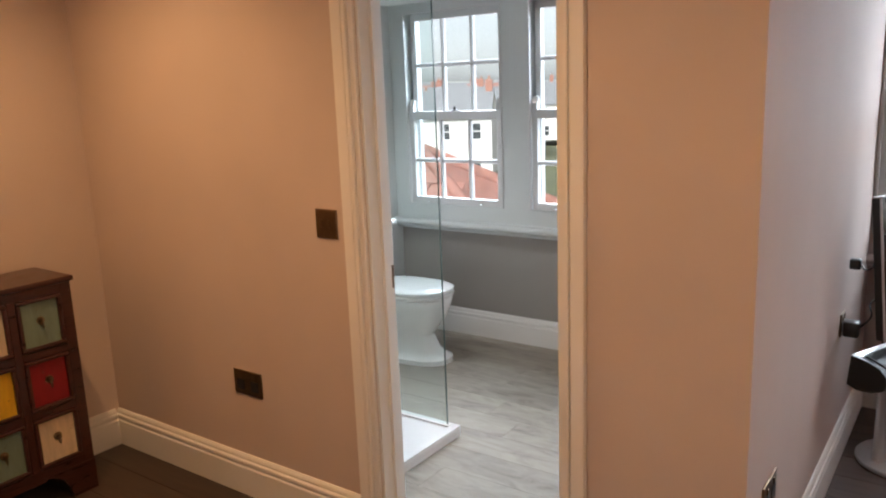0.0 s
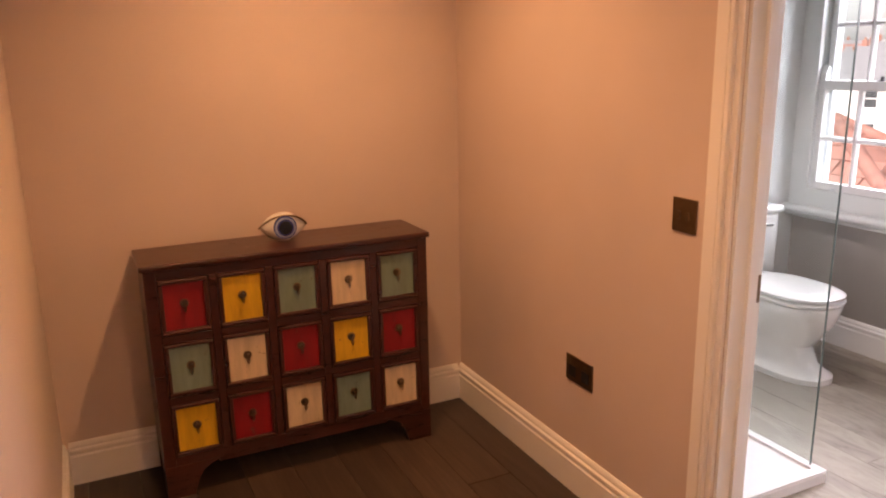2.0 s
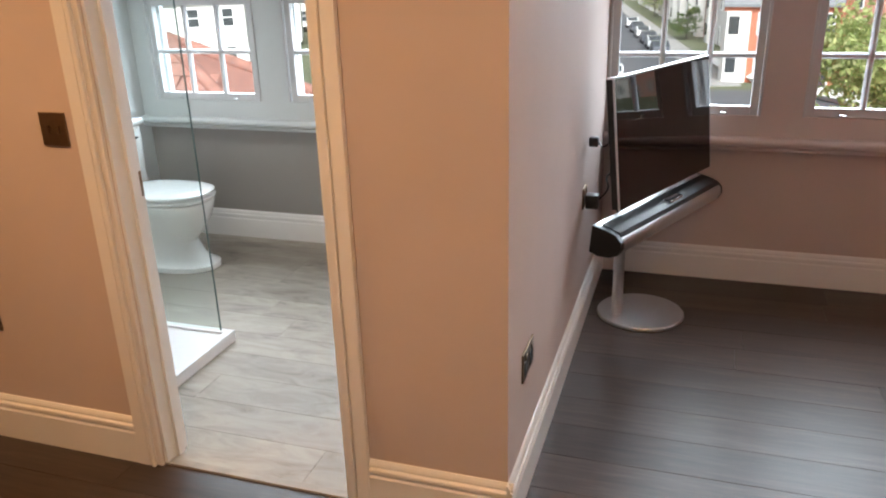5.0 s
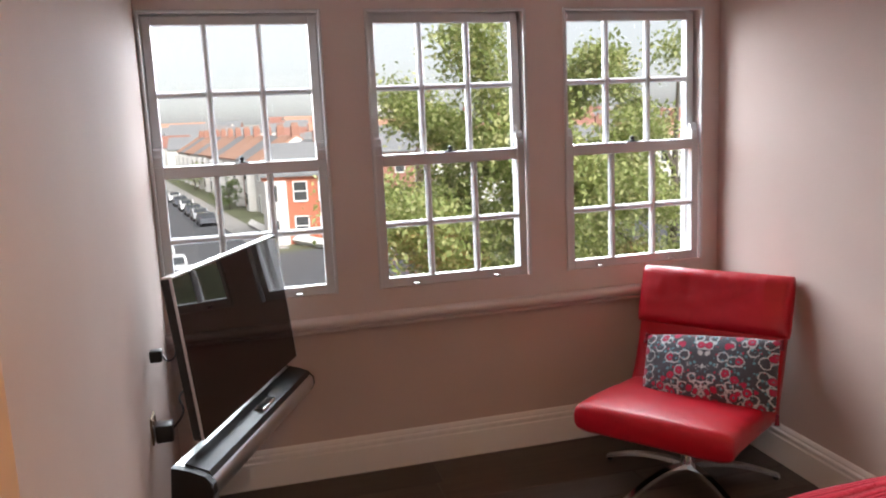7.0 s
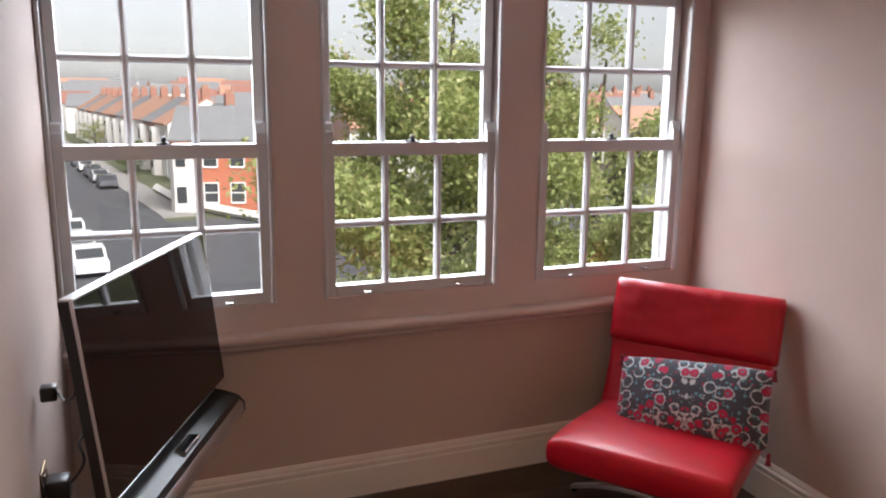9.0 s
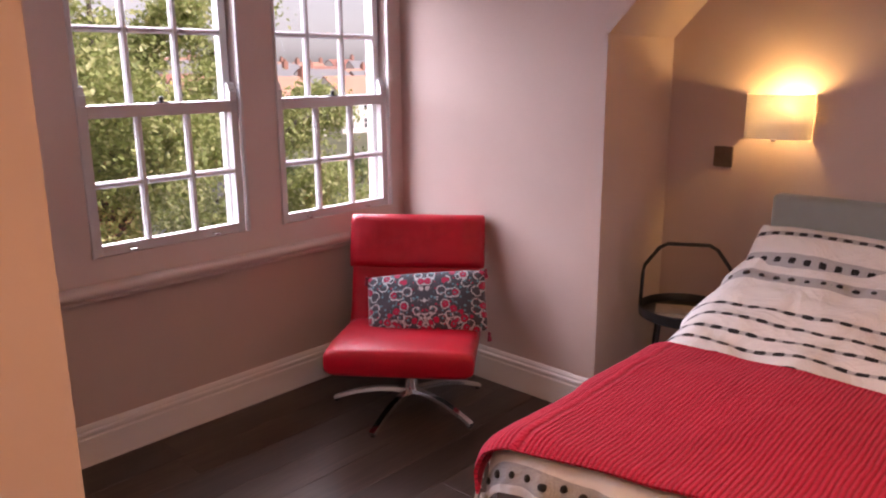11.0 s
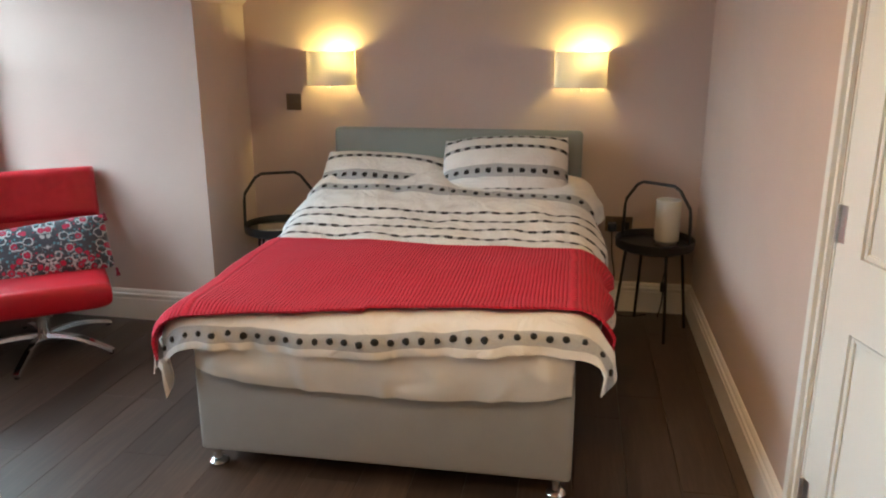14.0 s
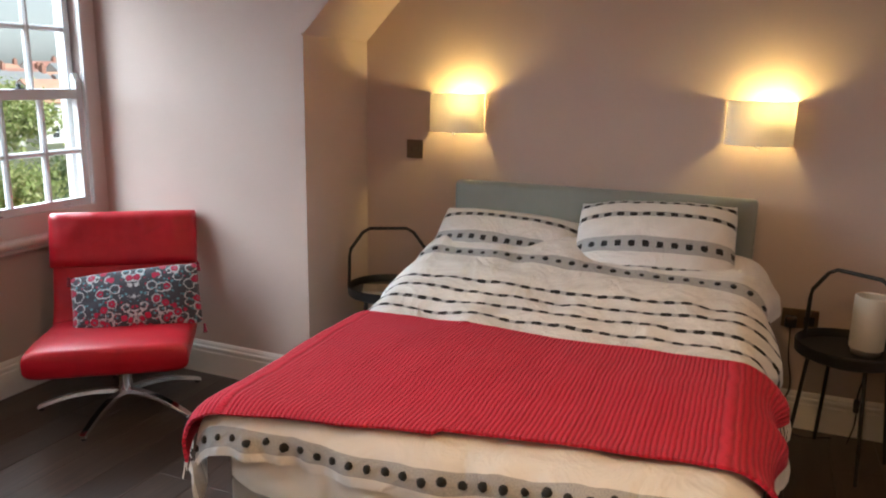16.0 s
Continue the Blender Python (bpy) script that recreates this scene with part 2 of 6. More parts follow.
def bedding(name, lines, period=0.0, lo=0.0, hi=0.0):
    """White cotton with woven grey bands and black tufts. UV is in metres: U along the bed, V across it."""
    m = Nodes(name)
    tc = m.n.new("ShaderNodeTexCoord")
    sep = m.n.new("ShaderNodeSeparateXYZ")
    m.l.new(tc.outputs["UV"], sep.inputs[0])
    u, v = sep.outputs[0], sep.outputs[1]
    wob = m.noise(tc.outputs["UV"], 11, 2)
    u = m.math("ADD", u, m.math("MULTIPLY", m.math("SUBTRACT", wob, 0.5), 0.012))
    band = tuft = 0.0

    def line(du, half, pitch, r, slim=1.0):
        inside = m.math("LESS_THAN", du, half)
        cell = m.math("SUBTRACT", m.math("FRACT", m.math("ADD", m.math("DIVIDE", v, pitch), 100.0)), 0.5)
        along = m.math("MULTIPLY", cell, pitch)
        a2, d2 = m.math("MULTIPLY", along, along), m.math("MULTIPLY", m.math("MULTIPLY", du, du), slim)
        dd = m.math("POWER", m.math("ADD", m.math("MULTIPLY", a2, a2), m.math("MULTIPLY", d2, d2)), 0.25)
        dd = m.math("ADD", dd, m.math("MULTIPLY", m.math("SUBTRACT", m.noise(tc.outputs["UV"], 130, 2), 0.5), 0.014))
        return inside, m.math("LESS_THAN", dd, r)

    for u0, half, pitch, r, slim, slant in lines:
        b, t = line(m.math("ABSOLUTE", m.math("SUBTRACT", m.math("SUBTRACT", u, m.math("MULTIPLY", v, slant)), u0)), half, pitch, r, slim)
        band, tuft = m.math("MAXIMUM", band, b), m.math("MAXIMUM", tuft, t)
    if period:
        cell = m.math("MULTIPLY", m.math("ABSOLUTE", m.math("SUBTRACT", m.math("FRACT", m.math("DIVIDE", u, period)), 0.5)), period)
        b, t = line(cell, 0.0095, 0.062, 0.0195, 3.2)
        only = m.math("MULTIPLY", m.math("GREATER_THAN", u, lo), m.math("LESS_THAN", u, hi))
        band, tuft = m.math("MAXIMUM", band, m.math("MULTIPLY", b, only)), m.math("MAXIMUM", tuft, m.math("MULTIPLY", t, only))
    weave, fold = m.noise(m.coords("Object"), 800, 2), m.noise(m.coords("Object"), 6, 4, 0.6, 0.8)
    base = m.ramp(fold, [(0.3, (0.66, 0.65, 0.635)), (0.7, (0.75, 0.74, 0.725))])
    bandc = m.ramp(m.noise(tc.outputs["UV"], 260, 2), [(0.3, (0.30, 0.305, 0.32)), (0.7, (0.46, 0.465, 0.48))])
    m.bump(m.math("ADD", m.math("ADD", m.math("MULTIPLY", weave, 0.3), m.math("MULTIPLY", fold, 11.0)), m.math("MULTIPLY", tuft, 1.5)), 0.5, 0.005)
    return m.set(color=m.mix(tuft, m.mix(band, base, bandc), (0.008, 0.008, 0.009)), rough=0.9, sheen=0.0)


M_DUVET = bedding("striped_cotton_duvet", [(0.078, 0.026, 0.052, 0.0, 1.0, 0.0), (1.585, 0.040, 0.062, 0.0, 0.5, 0.07)], 0.088, 0.80, 1.40)
M_PILLOW = bedding("striped_cotton_pillowcase", [(0.06, 0.014, 0.058, 0.0135, 1.0, 0.0), (0.17, 0.036, 0.060, 0.0145, 1.0, 0.0), (0.325, 0.014, 0.058, 0.0165, 2.0, 0.0), (0.415, 0.012, 0.058, 0.0165, 2.0, 0.0)])
M_TUFT = fabric("black_thread", (0.012, 0.012, 0.014), 500, 0.95, 0.4)


def knit(name, c):
    """Ribbed red wool; UV is in metres, the ribs run along U."""
    m = Nodes(name)
    tc = m.n.new("ShaderNodeTexCoord")
    sep = m.n.new("ShaderNodeSeparateXYZ")
    m.l.new(tc.outputs["UV"], sep.inputs[0])
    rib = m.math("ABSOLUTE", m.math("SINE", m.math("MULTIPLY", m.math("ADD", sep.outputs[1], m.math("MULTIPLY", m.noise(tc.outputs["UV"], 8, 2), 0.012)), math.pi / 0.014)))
    fuzz = m.noise(tc.outputs["UV"], 170, 4)
    patch = m.noise(tc.outputs["UV"], 5, 4)
    h = m.math("ADD", m.math("MULTIPLY", rib, 1.0), m.math("MULTIPLY", fuzz, 1.6))
    m.bump(h, 0.9, 0.006)
    # Grooves between ribs turn darker: their shade is put into the wool's colour.
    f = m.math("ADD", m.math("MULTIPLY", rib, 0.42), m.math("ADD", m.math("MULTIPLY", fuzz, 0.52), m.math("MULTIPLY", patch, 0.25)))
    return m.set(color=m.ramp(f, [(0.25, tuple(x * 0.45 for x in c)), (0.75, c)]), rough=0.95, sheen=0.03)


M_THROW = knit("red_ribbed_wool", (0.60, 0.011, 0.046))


def floral(name):
    """A mirrored print of red flowers, white scrolls and teal leaves on slate. UV is in metres from the middle."""
    m = Nodes(name)
    tc = m.n.new("ShaderNodeTexCoord")
    sep, com = m.n.new("ShaderNodeSeparateXYZ"), m.n.new("ShaderNodeCombineXYZ")
    m.l.new(tc.outputs["UV"], sep.inputs[0])
    m.put(com.inputs[0], m.math("ABSOLUTE", sep.outputs[0])), m.put(com.inputs[1], sep.outputs[1])
    a, b = m.voronoi(com.outputs[0], 23), m.voronoi(com.outputs[0], 56)
    d1, d2 = a.outputs["Distance"], b.outputs["Distance"]
    wavy = m.noise(com.outputs[0], 70, 2)
    d1 = m.math("ADD", d1, m.math("MULTIPLY", m.math("SUBTRACT", wavy, 0.5), 0.35))
    split, split2 = m.n.new("ShaderNodeSeparateColor"), m.n.new("ShaderNodeSeparateColor")
    m.l.new(a.outputs["Color"], split.inputs[0]), m.l.new(b.outputs["Color"], split2.inputs[0])
    r1, r2 = split.outputs[0], split2.outputs[0]
    base = m.ramp(m.noise(tc.outputs["UV"], 300, 2), [(0.3, (0.040, 0.045, 0.06)), (0.7, (0.075, 0.08, 0.10))])
    leaf = m.mix(m.math("MULTIPLY", m.math("LESS_THAN", d2, 0.36), m.math("GREATER_THAN", r2, 0.5)), base, (0.12, 0.30, 0.36))
    small = m.mix(m.math("MULTIPLY", m.math("LESS_THAN", d2, 0.30), m.math("LESS_THAN", r2, 0.22)), leaf, (0.42, 0.015, 0.06))
    ring = m.math("MULTIPLY", m.math("LESS_THAN", m.math("ABSOLUTE", m.math("SUBTRACT", d1, 0.50)), 0.06), m.math("GREATER_THAN", r1, 0.3))
    white = m.mix(ring, small, (0.52, 0.55, 0.58))
    flower = m.math("MULTIPLY", m.math("LESS_THAN", d1, 0.38), m.math("LESS_THAN", r1, 0.62))
    red = m.mix(flower, white, (0.46, 0.018, 0.07))
    core = m.mix(m.math("MULTIPLY", m.math("LESS_THAN", d1, 0.12), m.math("LESS_THAN", r1, 0.62)), red, (0.10, 0.20, 0.26))
    m.bump(m.math("ADD", m.noise(tc.outputs["UV"], 700, 2), m.math("MULTIPLY", flower, 0.6)), 0.4, 0.0015)
    return m.set(color=core, rough=0.9, sheen=0.2)


M_FLORAL = floral("floral_printed_linen")


def translucent(name, c, through=0.55):
    m = Nodes(name)
    t, mx = m.n.new("ShaderNodeBsdfTranslucent"), m.n.new("ShaderNodeMixShader")
    t.inputs["Color"].default_value = (*c, 1)
    w = m.noise(m.coords("Object"), 500, 2)
    m.bump(w, 0.2, 0.0006)
    m.set(color=m.ramp(w, [(0.3, tuple(x * 0.92 for x in c)), (0.7, c)]), rough=0.85)
    mx.inputs[0].default_value = through
    m.l.new(m.bsdf.outputs[0], mx.inputs[1]), m.l.new(t.outputs[0], mx.inputs[2]), m.l.new(mx.outputs[0], m.out.inputs["Surface"])
    return m.mat


def glowing(name, c, strength):
    m = Nodes(name)
    m.bsdf.inputs["Emission Color"].default_value = (*c, 1)
    m.bsdf.inputs["Emission Strength"].default_value = strength
    return m.set(color=c, rough=0.5)


M_SHADE = translucent("cream_linen_shade", (0.90, 0.87, 0.82), SHADE_THROUGH)
M_FROST = translucent("frosted_glass", (0.85, 0.82, 0.74), 0.4)


# ---- mesh helpers ----
def box(bm, x0, y0, z0, x1, y1, z1, bevel=0.0, seg=2):
    r = bmesh.ops.create_cube(bm, size=1)
    vs = r["verts"]
    for v in vs:
        v.co = Vector(((x0 + x1) / 2 + v.co.x * (x1 - x0), (y0 + y1) / 2 + v.co.y * (y1 - y0), (z0 + z1) / 2 + v.co.z * (z1 - z0)))
    if bevel:
        es = list({e for v in vs for e in v.link_edges})
        bmesh.ops.bevel(bm, geom=es, offset=bevel, segments=seg, profile=0.5, affect="EDGES")
    return bm


def boxes(*rows, bevel=0.0):
    bm = bmesh.new()
    for r in rows:
        box(bm, *r, bevel=bevel)
    return bm


def prism(poly, axis, lo, hi, bm=None):
    """A polygon of 2D points, pushed along an axis from lo to hi."""
    bm = bm or bmesh.new()
    rings = []
    for t in (lo, hi):
        ring = []
        for a, b in poly:
            ring.append(bm.verts.new((t, a, b) if axis == "x" else (a, t, b) if axis == "y" else (a, b, t)))
        rings.append(ring)
    n = len(poly)
    bm.faces.new(rings[0][::-1]), bm.faces.new(rings[1])
    for i in range(n):
        bm.faces.new((rings[0][i], rings[0][(i + 1) % n], rings[1][(i + 1) % n], rings[1][i]))
    bmesh.ops.recalc_face_normals(bm, faces=bm.faces)
    return bm


def lathe(profile, seg=32, bm=None, at=(0, 0, 0), sx=1.0, sy=1.0):
    """Turns (radius, z) points round the z axis."""
    bm = bm or bmesh.new()
    rings = []
    for r, z in profile:
        rings.append([bm.verts.new((at[0] + sx * r * math.cos(TAU * i / seg), at[1] + sy * r * math.sin(TAU * i / seg), at[2] + z)) for i in range(seg)])
    for a, b in zip(rings, rings[1:]):
        for i in range(seg):
            bm.faces.new((a[i], a[(i + 1) % seg], b[(i + 1) % seg], b[i]))
    bm.faces.new(rings[0][::-1]), bm.faces.new(rings[-1])
    bmesh.ops.recalc_face_normals(bm, faces=bm.faces)
    return bm


def tube(points, r, seg=10, bm=None, r_end=None):
    """A round bar along points."""
    bm = bm or bmesh.new()
    pts = [Vector(p) for p in points]
    rings = []
    for i, p in enumerate(pts):
        ahead = (pts[min(i + 1, len(pts) - 1)] - pts[max(i - 1, 0)]).normalized()
        side = ahead.cross(Vector((0, 0, 1)) if abs(ahead.z) < 0.9 else Vector((1, 0, 0))).normalized()
        up = side.cross(ahead)
        rad = r + ((r_end if r_end is not None else r) - r) * i / (len(pts) - 1)
        rings.append([bm.verts.new(p + rad * (math.cos(TAU * k / seg) * side + math.sin(TAU * k / seg) * up)) for k in range(seg)])
    for a, b in zip(rings, rings[1:]):
        for k in range(seg):
            bm.faces.new((a[k], a[(k + 1) % seg], b[(k + 1) % seg], b[k]))
    bm.faces.new(rings[0][::-1]), bm.faces.new(rings[-1])
    bmesh.ops.recalc_face_normals(bm, faces=bm.faces)
    return bm


def sheet(fn, nu, nv, thick=0.0, uv=None):
    """A grid of fn(s, t) over the unit square, thickened downwards, with UVs from uv(s, t)."""
    bm = bmesh.new()
    layer = bm.loops.layers.uv.new("UVMap")
    grid = [[bm.verts.new(fn(i / nu, j / nv)) for j in range(nv + 1)] for i in range(nu + 1)]
    st = {grid[i][j]: (i / nu, j / nv) for i in range(nu + 1) for j in range(nv + 1)}
    for i in range(nu):
        for j in range(nv):
            f = bm.faces.new((grid[i][j], grid[i + 1][j], grid[i + 1][j + 1], grid[i][j + 1]))
            for lp in f.loops:
                lp[layer].uv = uv(*st[lp.vert]) if uv else st[lp.vert]
    bmesh.ops.recalc_face_normals(bm, faces=bm.faces)
    if thick:
        if sum(f.normal.z for f in bm.faces) < 0:
            bmesh.ops.reverse_faces(bm, faces=bm.faces)
        bmesh.ops.solidify(bm, geom=list(bm.faces), thickness=thick)
    return bm


def mesh_of(name, bm, material, smooth=None):
    me = bpy.data.meshes.new(name)
    bm.to_mesh(me)
    bm.free()
    me.materials.append(material)
    if smooth is not None:
        me.shade_smooth()
        me.set_sharp_from_angle(angle=radians(smooth))
    return me


def part(name, bm, material, parent, label="", smooth=None):
    ob = new(name, mesh_of(name, bm, material, smooth))
    ob.parent = parent
    return tagged(ob, label) if label else ob


def solid(name, bm, material, label, category, kind="", smooth=None, group=""):
    return tagged(new(name, mesh_of(name, bm, material, smooth)), label, category, group, kind)


def thing(name, m, label, category, group="", kind=""):
    ob = new(name)
    ob.empty_display_size = 0.1
    ob.matrix_world = m
    return tagged(ob, label, category, group, kind)


def structure(name, bm, material, label, category="wall", smooth=None):
    return solid(name, bm, material, label, category, "structure", smooth)


# ---- the large structure ----
XC, XF, YD, YW = -2.83, 3.197, -1.745, 2.165
ZC, ZDORM, ZBATH = 2.47, 2.15, 2.12
KNEE_Y, KNEE_Z, SLOPE = 0.855, 1.715, 1.05
Y_FLAT = KNEE_Y - (ZC - KNEE_Z) / SLOPE
Y_NOOK = -0.187
Y_DORM = KNEE_Y - (ZDORM - KNEE_Z) / SLOPE
DX0, DX1, DZ = -1.205, -0.508, 2.0
EX0, EX1, EZ = 0.13, 0.97, 2.0

structure("wall_west", boxes((XC - 0.12, YD - 0.12, 0, XC, 0.1, 2.62)), M_WALL, "pink beige painted wall behind the chest of drawers")
structure("wall_bathroom_west", boxes((XC - 0.12, 0.1, 0, -2.80, 2.35, 2.62)), M_BATHW, "bathroom side wall with window light put into its pale colour")
structure("wall_partition", boxes((XC, 0, 0, DX0, 0.1, 2.62), (DX1, 0, 0, 0, 0.1, 2.62), (DX0, 0, DZ, DX1, 0.1, 2.62)), M_WALL, "pink beige partition wall with the bathroom doorway")
structure("wall_partition_end", boxes((-0.1, 0.1, 0, 0, 2.35, 2.62)), M_WALL, "pale pink partition wall beside the television")
structure("wall_north_apron", boxes((0, YW, 0, 2.76, 2.35, 0.735)), M_WALL, "pink wall under the bedroom windows")
structure("wall_bathroom_apron", boxes((-2.80, YW, 0, -0.1, 2.35, 0.735)), M_GREY, "grey wall under the bathroom windows")
structure("wall_east", boxes((XF, YD - 0.12, 0, XF + 0.12, KNEE_Y + 0.12, 2.62)), M_WALL, "pink beige wall behind the bed")
structure("wall_south", boxes((XC, YD - 0.12, 0, EX0, YD, 2.62), (EX1, YD - 0.12, 0, XF, YD, 2.62), (EX0, YD - 0.12, EZ, EX1, YD, 2.62)), M_WALL, "pink beige wall with the bedroom doorway")
structure("wall_knee", boxes((2.59, KNEE_Y, 0, XF, KNEE_Y + 0.12, KNEE_Z)), M_WALL, "low knee wall under the sloping ceiling")
bm = bmesh.new()
ring_in = [(2.596, KNEE_Y + 0.12, 0), (2.634, 2.35, 0), (2.634, 2.35, ZDORM), (2.577, Y_DORM + 0.012, ZDORM), (2.591, KNEE_Y + 0.012, KNEE_Z), (2.596, KNEE_Y + 0.12, KNEE_Z)]
va = [bm.verts.new(p) for p in ring_in]
vb = [bm.verts.new((p[0] + 0.13, p[1], p[2])) for p in ring_in]
bm.faces.new(va), bm.faces.new(vb[::-1])
for i in range(6):
    bm.faces.new((va[i], va[(i + 1) % 6], vb[(i + 1) % 6], vb[i]))
bmesh.ops.recalc_face_normals(bm, faces=bm.faces)
structure("wall_dormer_cheek", bm, M_WALL, "pale pink dormer side wall beside the armchair")

bm = boxes((XC - 0.12, YD - 0.12, ZC, 0.0, Y_NOOK, ZC + 0.15), (0.0, YD - 0.12, ZC, XF + 0.12, Y_FLAT, ZC + 0.15))
prism([(Y_NOOK, ZC), (0.0, 2.33), (0.0, 2.5), (Y_NOOK, ZC + 0.15)], "x", XC, 0.0, bm)
under = lambda y: KNEE_Z + (KNEE_Y - y) * SLOPE
for x0, x1, yl in ((0.0, 2.577, Y_DORM),):
    prism([(Y_FLAT, ZC), (yl, under(yl)), (yl, under(yl) + 0.16), (Y_FLAT, ZC + 0.15)], "x", x0, x1, bm)
box(bm, 0, Y_DORM, ZDORM, 2.634, 2.35, ZDORM + 0.15)
structure("ceiling_slope", prism([(Y_FLAT, ZC), (KNEE_Y, KNEE_Z), (KNEE_Y, KNEE_Z + 0.18), (Y_FLAT, ZC + 0.15)], "x", 2.589, XF), M_WALL, "pink painted ceiling slope above the bedside", "ceiling")
structure("ceiling", bm, M_CEIL, "white painted ceiling with a slope and a dormer", "ceiling")
structure("ceiling_bathroom", boxes((-2.80, 0.1, ZBATH, -0.1, 2.35, ZBATH + 0.12)), M_CEIL, "white bathroom ceiling", "ceiling")
bm = bmesh.new()
lo = [bm.verts.new(p) for p in ((XC + 0.002, -0.055, 2.19), (-2.745, -0.055, 2.19), (-2.745, -0.002, 2.19), (XC + 0.002, -0.002, 2.19))]
hi = [bm.verts.new(p) for p in ((XC + 0.002, -0.085, 2.38), (-2.715, -0.085, 2.38), (-2.715, -0.002, 2.36), (XC + 0.002, -0.002, 2.36))]
bm.faces.new(lo[::-1]), bm.faces.new(hi)
for i in range(4):
    bm.faces.new((lo[i], lo[(i + 1) % 4], hi[(i + 1) % 4], hi[i]))
bmesh.ops.recalc_face_normals(bm, faces=bm.faces)
structure("trim_corner_bracket", bm, M_CEIL, "white plastered rafter end in the corner", "trim")

# The landing behind the bedroom door.
structure("wall_landing", boxes((-0.5, -3.2, 0, -0.38, YD - 0.12, 2.62), (1.7, -3.2, 0, 1.82, YD - 0.12, 2.62), (-0.5, -3.32, 0, 1.82, -3.2, 2.62)), M_WALL, "plain landing walls behind the door")
structure("ceiling_landing", boxes((-0.5, -3.2, 2.47, 1.82, YD - 0.12, 2.6)), M_CEIL, "white landing ceiling", "ceiling")
structure("floor_landing", boxes((-0.5, -3.2, -0.1, 1.82, YD - 0.12, 0)), M_OAK, "dark wooden landing floor", "floor")

SKIRT = [(0.0, 0.0), (0.019, 0.0), (0.019, 0.118), (0.015, 0.124), (0.015, 0.131), (0.019, 0.137), (0.018, 0.146), (0.011, 0.152), (0.011, 0.158), (0.008, 0.166), (0.003, 0.174), (0.0, 0.175)]


def skirting(p0, p1, n, name="baseboard", material=M_TRIM, label="cream painted moulded skirting board"):
    """A moulded board along a wall's foot from p0 to p1; n points into the room."""
    bm = bmesh.new()
    rings = [[bm.verts.new((p[0] + n[0] * d, p[1] + n[1] * d, z)) for d, z in SKIRT] for p in (p0, p1)]
    k = len(SKIRT)
    for i in range(k):
        bm.faces.new((rings[0][i], rings[0][(i + 1) % k], rings[1][(i + 1) % k], rings[1][i]))
    bm.faces.new(rings[0]), bm.faces.new(rings[1][::-1])
    bmesh.ops.recalc_face_normals(bm, faces=bm.faces)
    return structure(name, bm, material, label, "skirting")


skirting((XC, -0.0), (DX0 - 0.087, -0.0), (0, -1))
skirting((DX1 + 0.077, 0), (0.0175, 0), (0, -1))
skirting((0, -0.019), (0, YW), (1, 0))
skirting((0.019, YW), (2.61, YW), (0, -1))
skirting((2.628, YW), (2.590, KNEE_Y - 0.0175), (-1, 0.03))
skirting((2.572, KNEE_Y), (XF, KNEE_Y), (0, -1))
skirting((XF, KNEE_Y - 0.019), (XF, YD), (-1, 0))
skirting((XF - 0.019, YD), (EX1 + 0.077, YD), (0, 1))
skirting((EX0 - 0.077, YD), (XC, YD), (0, 1))
skirting((XC, YD + 0.019), (XC, -0.019), (1, 0))
skirting((-2.80, YW), (-0.1, YW), (0, -1), material=M_DOOR, label="white moulded bathroom skirting board")
skirting((-2.80, 0.9), (-2.80, YW - 0.019), (1, 0), material=M_DOOR, label="white moulded bathroom skirting board")


def architrave(name, x0, x1, z, y, n, w, label, material):
    """Moulded door trim on one face of a wall, stepped inwards."""
    ob = thing(name, pose(0, 0, 0), label, "trim", kind="structure")
    for nm, (a0, a1, b0, b1) in (("upright", (x0 - w, x0, 0, z)), ("upright", (x1, x1 + 0.9 * w, 0, z)), ("head", (x0 - w, x1 + 0.9 * w, z, z + w))):
        bm = bmesh.new()
        for k, (f0, f1, d) in enumerate(((0.0, 0.50, 0.022), (0.50, 0.58, 0.016), (0.58, 0.74, 0.026), (0.74, 1.0, 0.013))):
            ylo, yhi = sorted((y, y + n * d))
            if nm == "head":
                box(bm, a0, ylo, b1 - f1 * w, a1, yhi, b1 - f0 * w, 0.002)
            elif a0 < x0:
                box(bm, a0 + f0 * w, ylo, b0, a0 + f1 * w, yhi, b1, 0.002)
            else:
                box(bm, a1 - f1 * (a1 - a0), ylo, b0, a1 - f0 * (a1 - a0), yhi, b1, 0.002)
        part(nm, bm, material, ob)
    return ob


architrave("trim_bathroom_doorway", DX0, DX1, DZ, 0.0, -1, 0.085, "cream moulded door trim round the bathroom doorway", M_TRIM)
architrave("trim_bedroom_doorway", EX0, EX1, EZ, YD, 1, 0.078, "white moulded door trim round the bedroom doorway", M_DOOR)
lining = thing("trim_bathroom_lining", pose(0, 0, 0), "white painted lining of the bathroom doorway", "trim", kind="structure")
for nm, r in (("jamb", (DX0, 0.001, 0, DX0 + 0.012, 0.112, DZ)), ("jamb", (DX1 - 0.012, 0.001, 0, DX1, 0.112, DZ)), ("head", (DX0 + 0.012, 0.001, DZ - 0.012, DX1 - 0.012, 0.112, DZ)), ("stop", (DX0 + 0.012, 0.05, 0, DX0 + 0.024, 0.085, DZ - 0.012))):
    part(nm, boxes(r, bevel=0.002), M_DOOR, lining)
part("keep_plate", boxes((DX0 + 0.012, 0.088, 0.93, DX0 + 0.0135, 0.108, 1.01)), M_BRONZE, lining, "small bronze latch plate")
lining = thing("trim_bedroom_lining", pose(0, 0, 0), "white painted lining of the bedroom doorway", "trim", kind="structure")
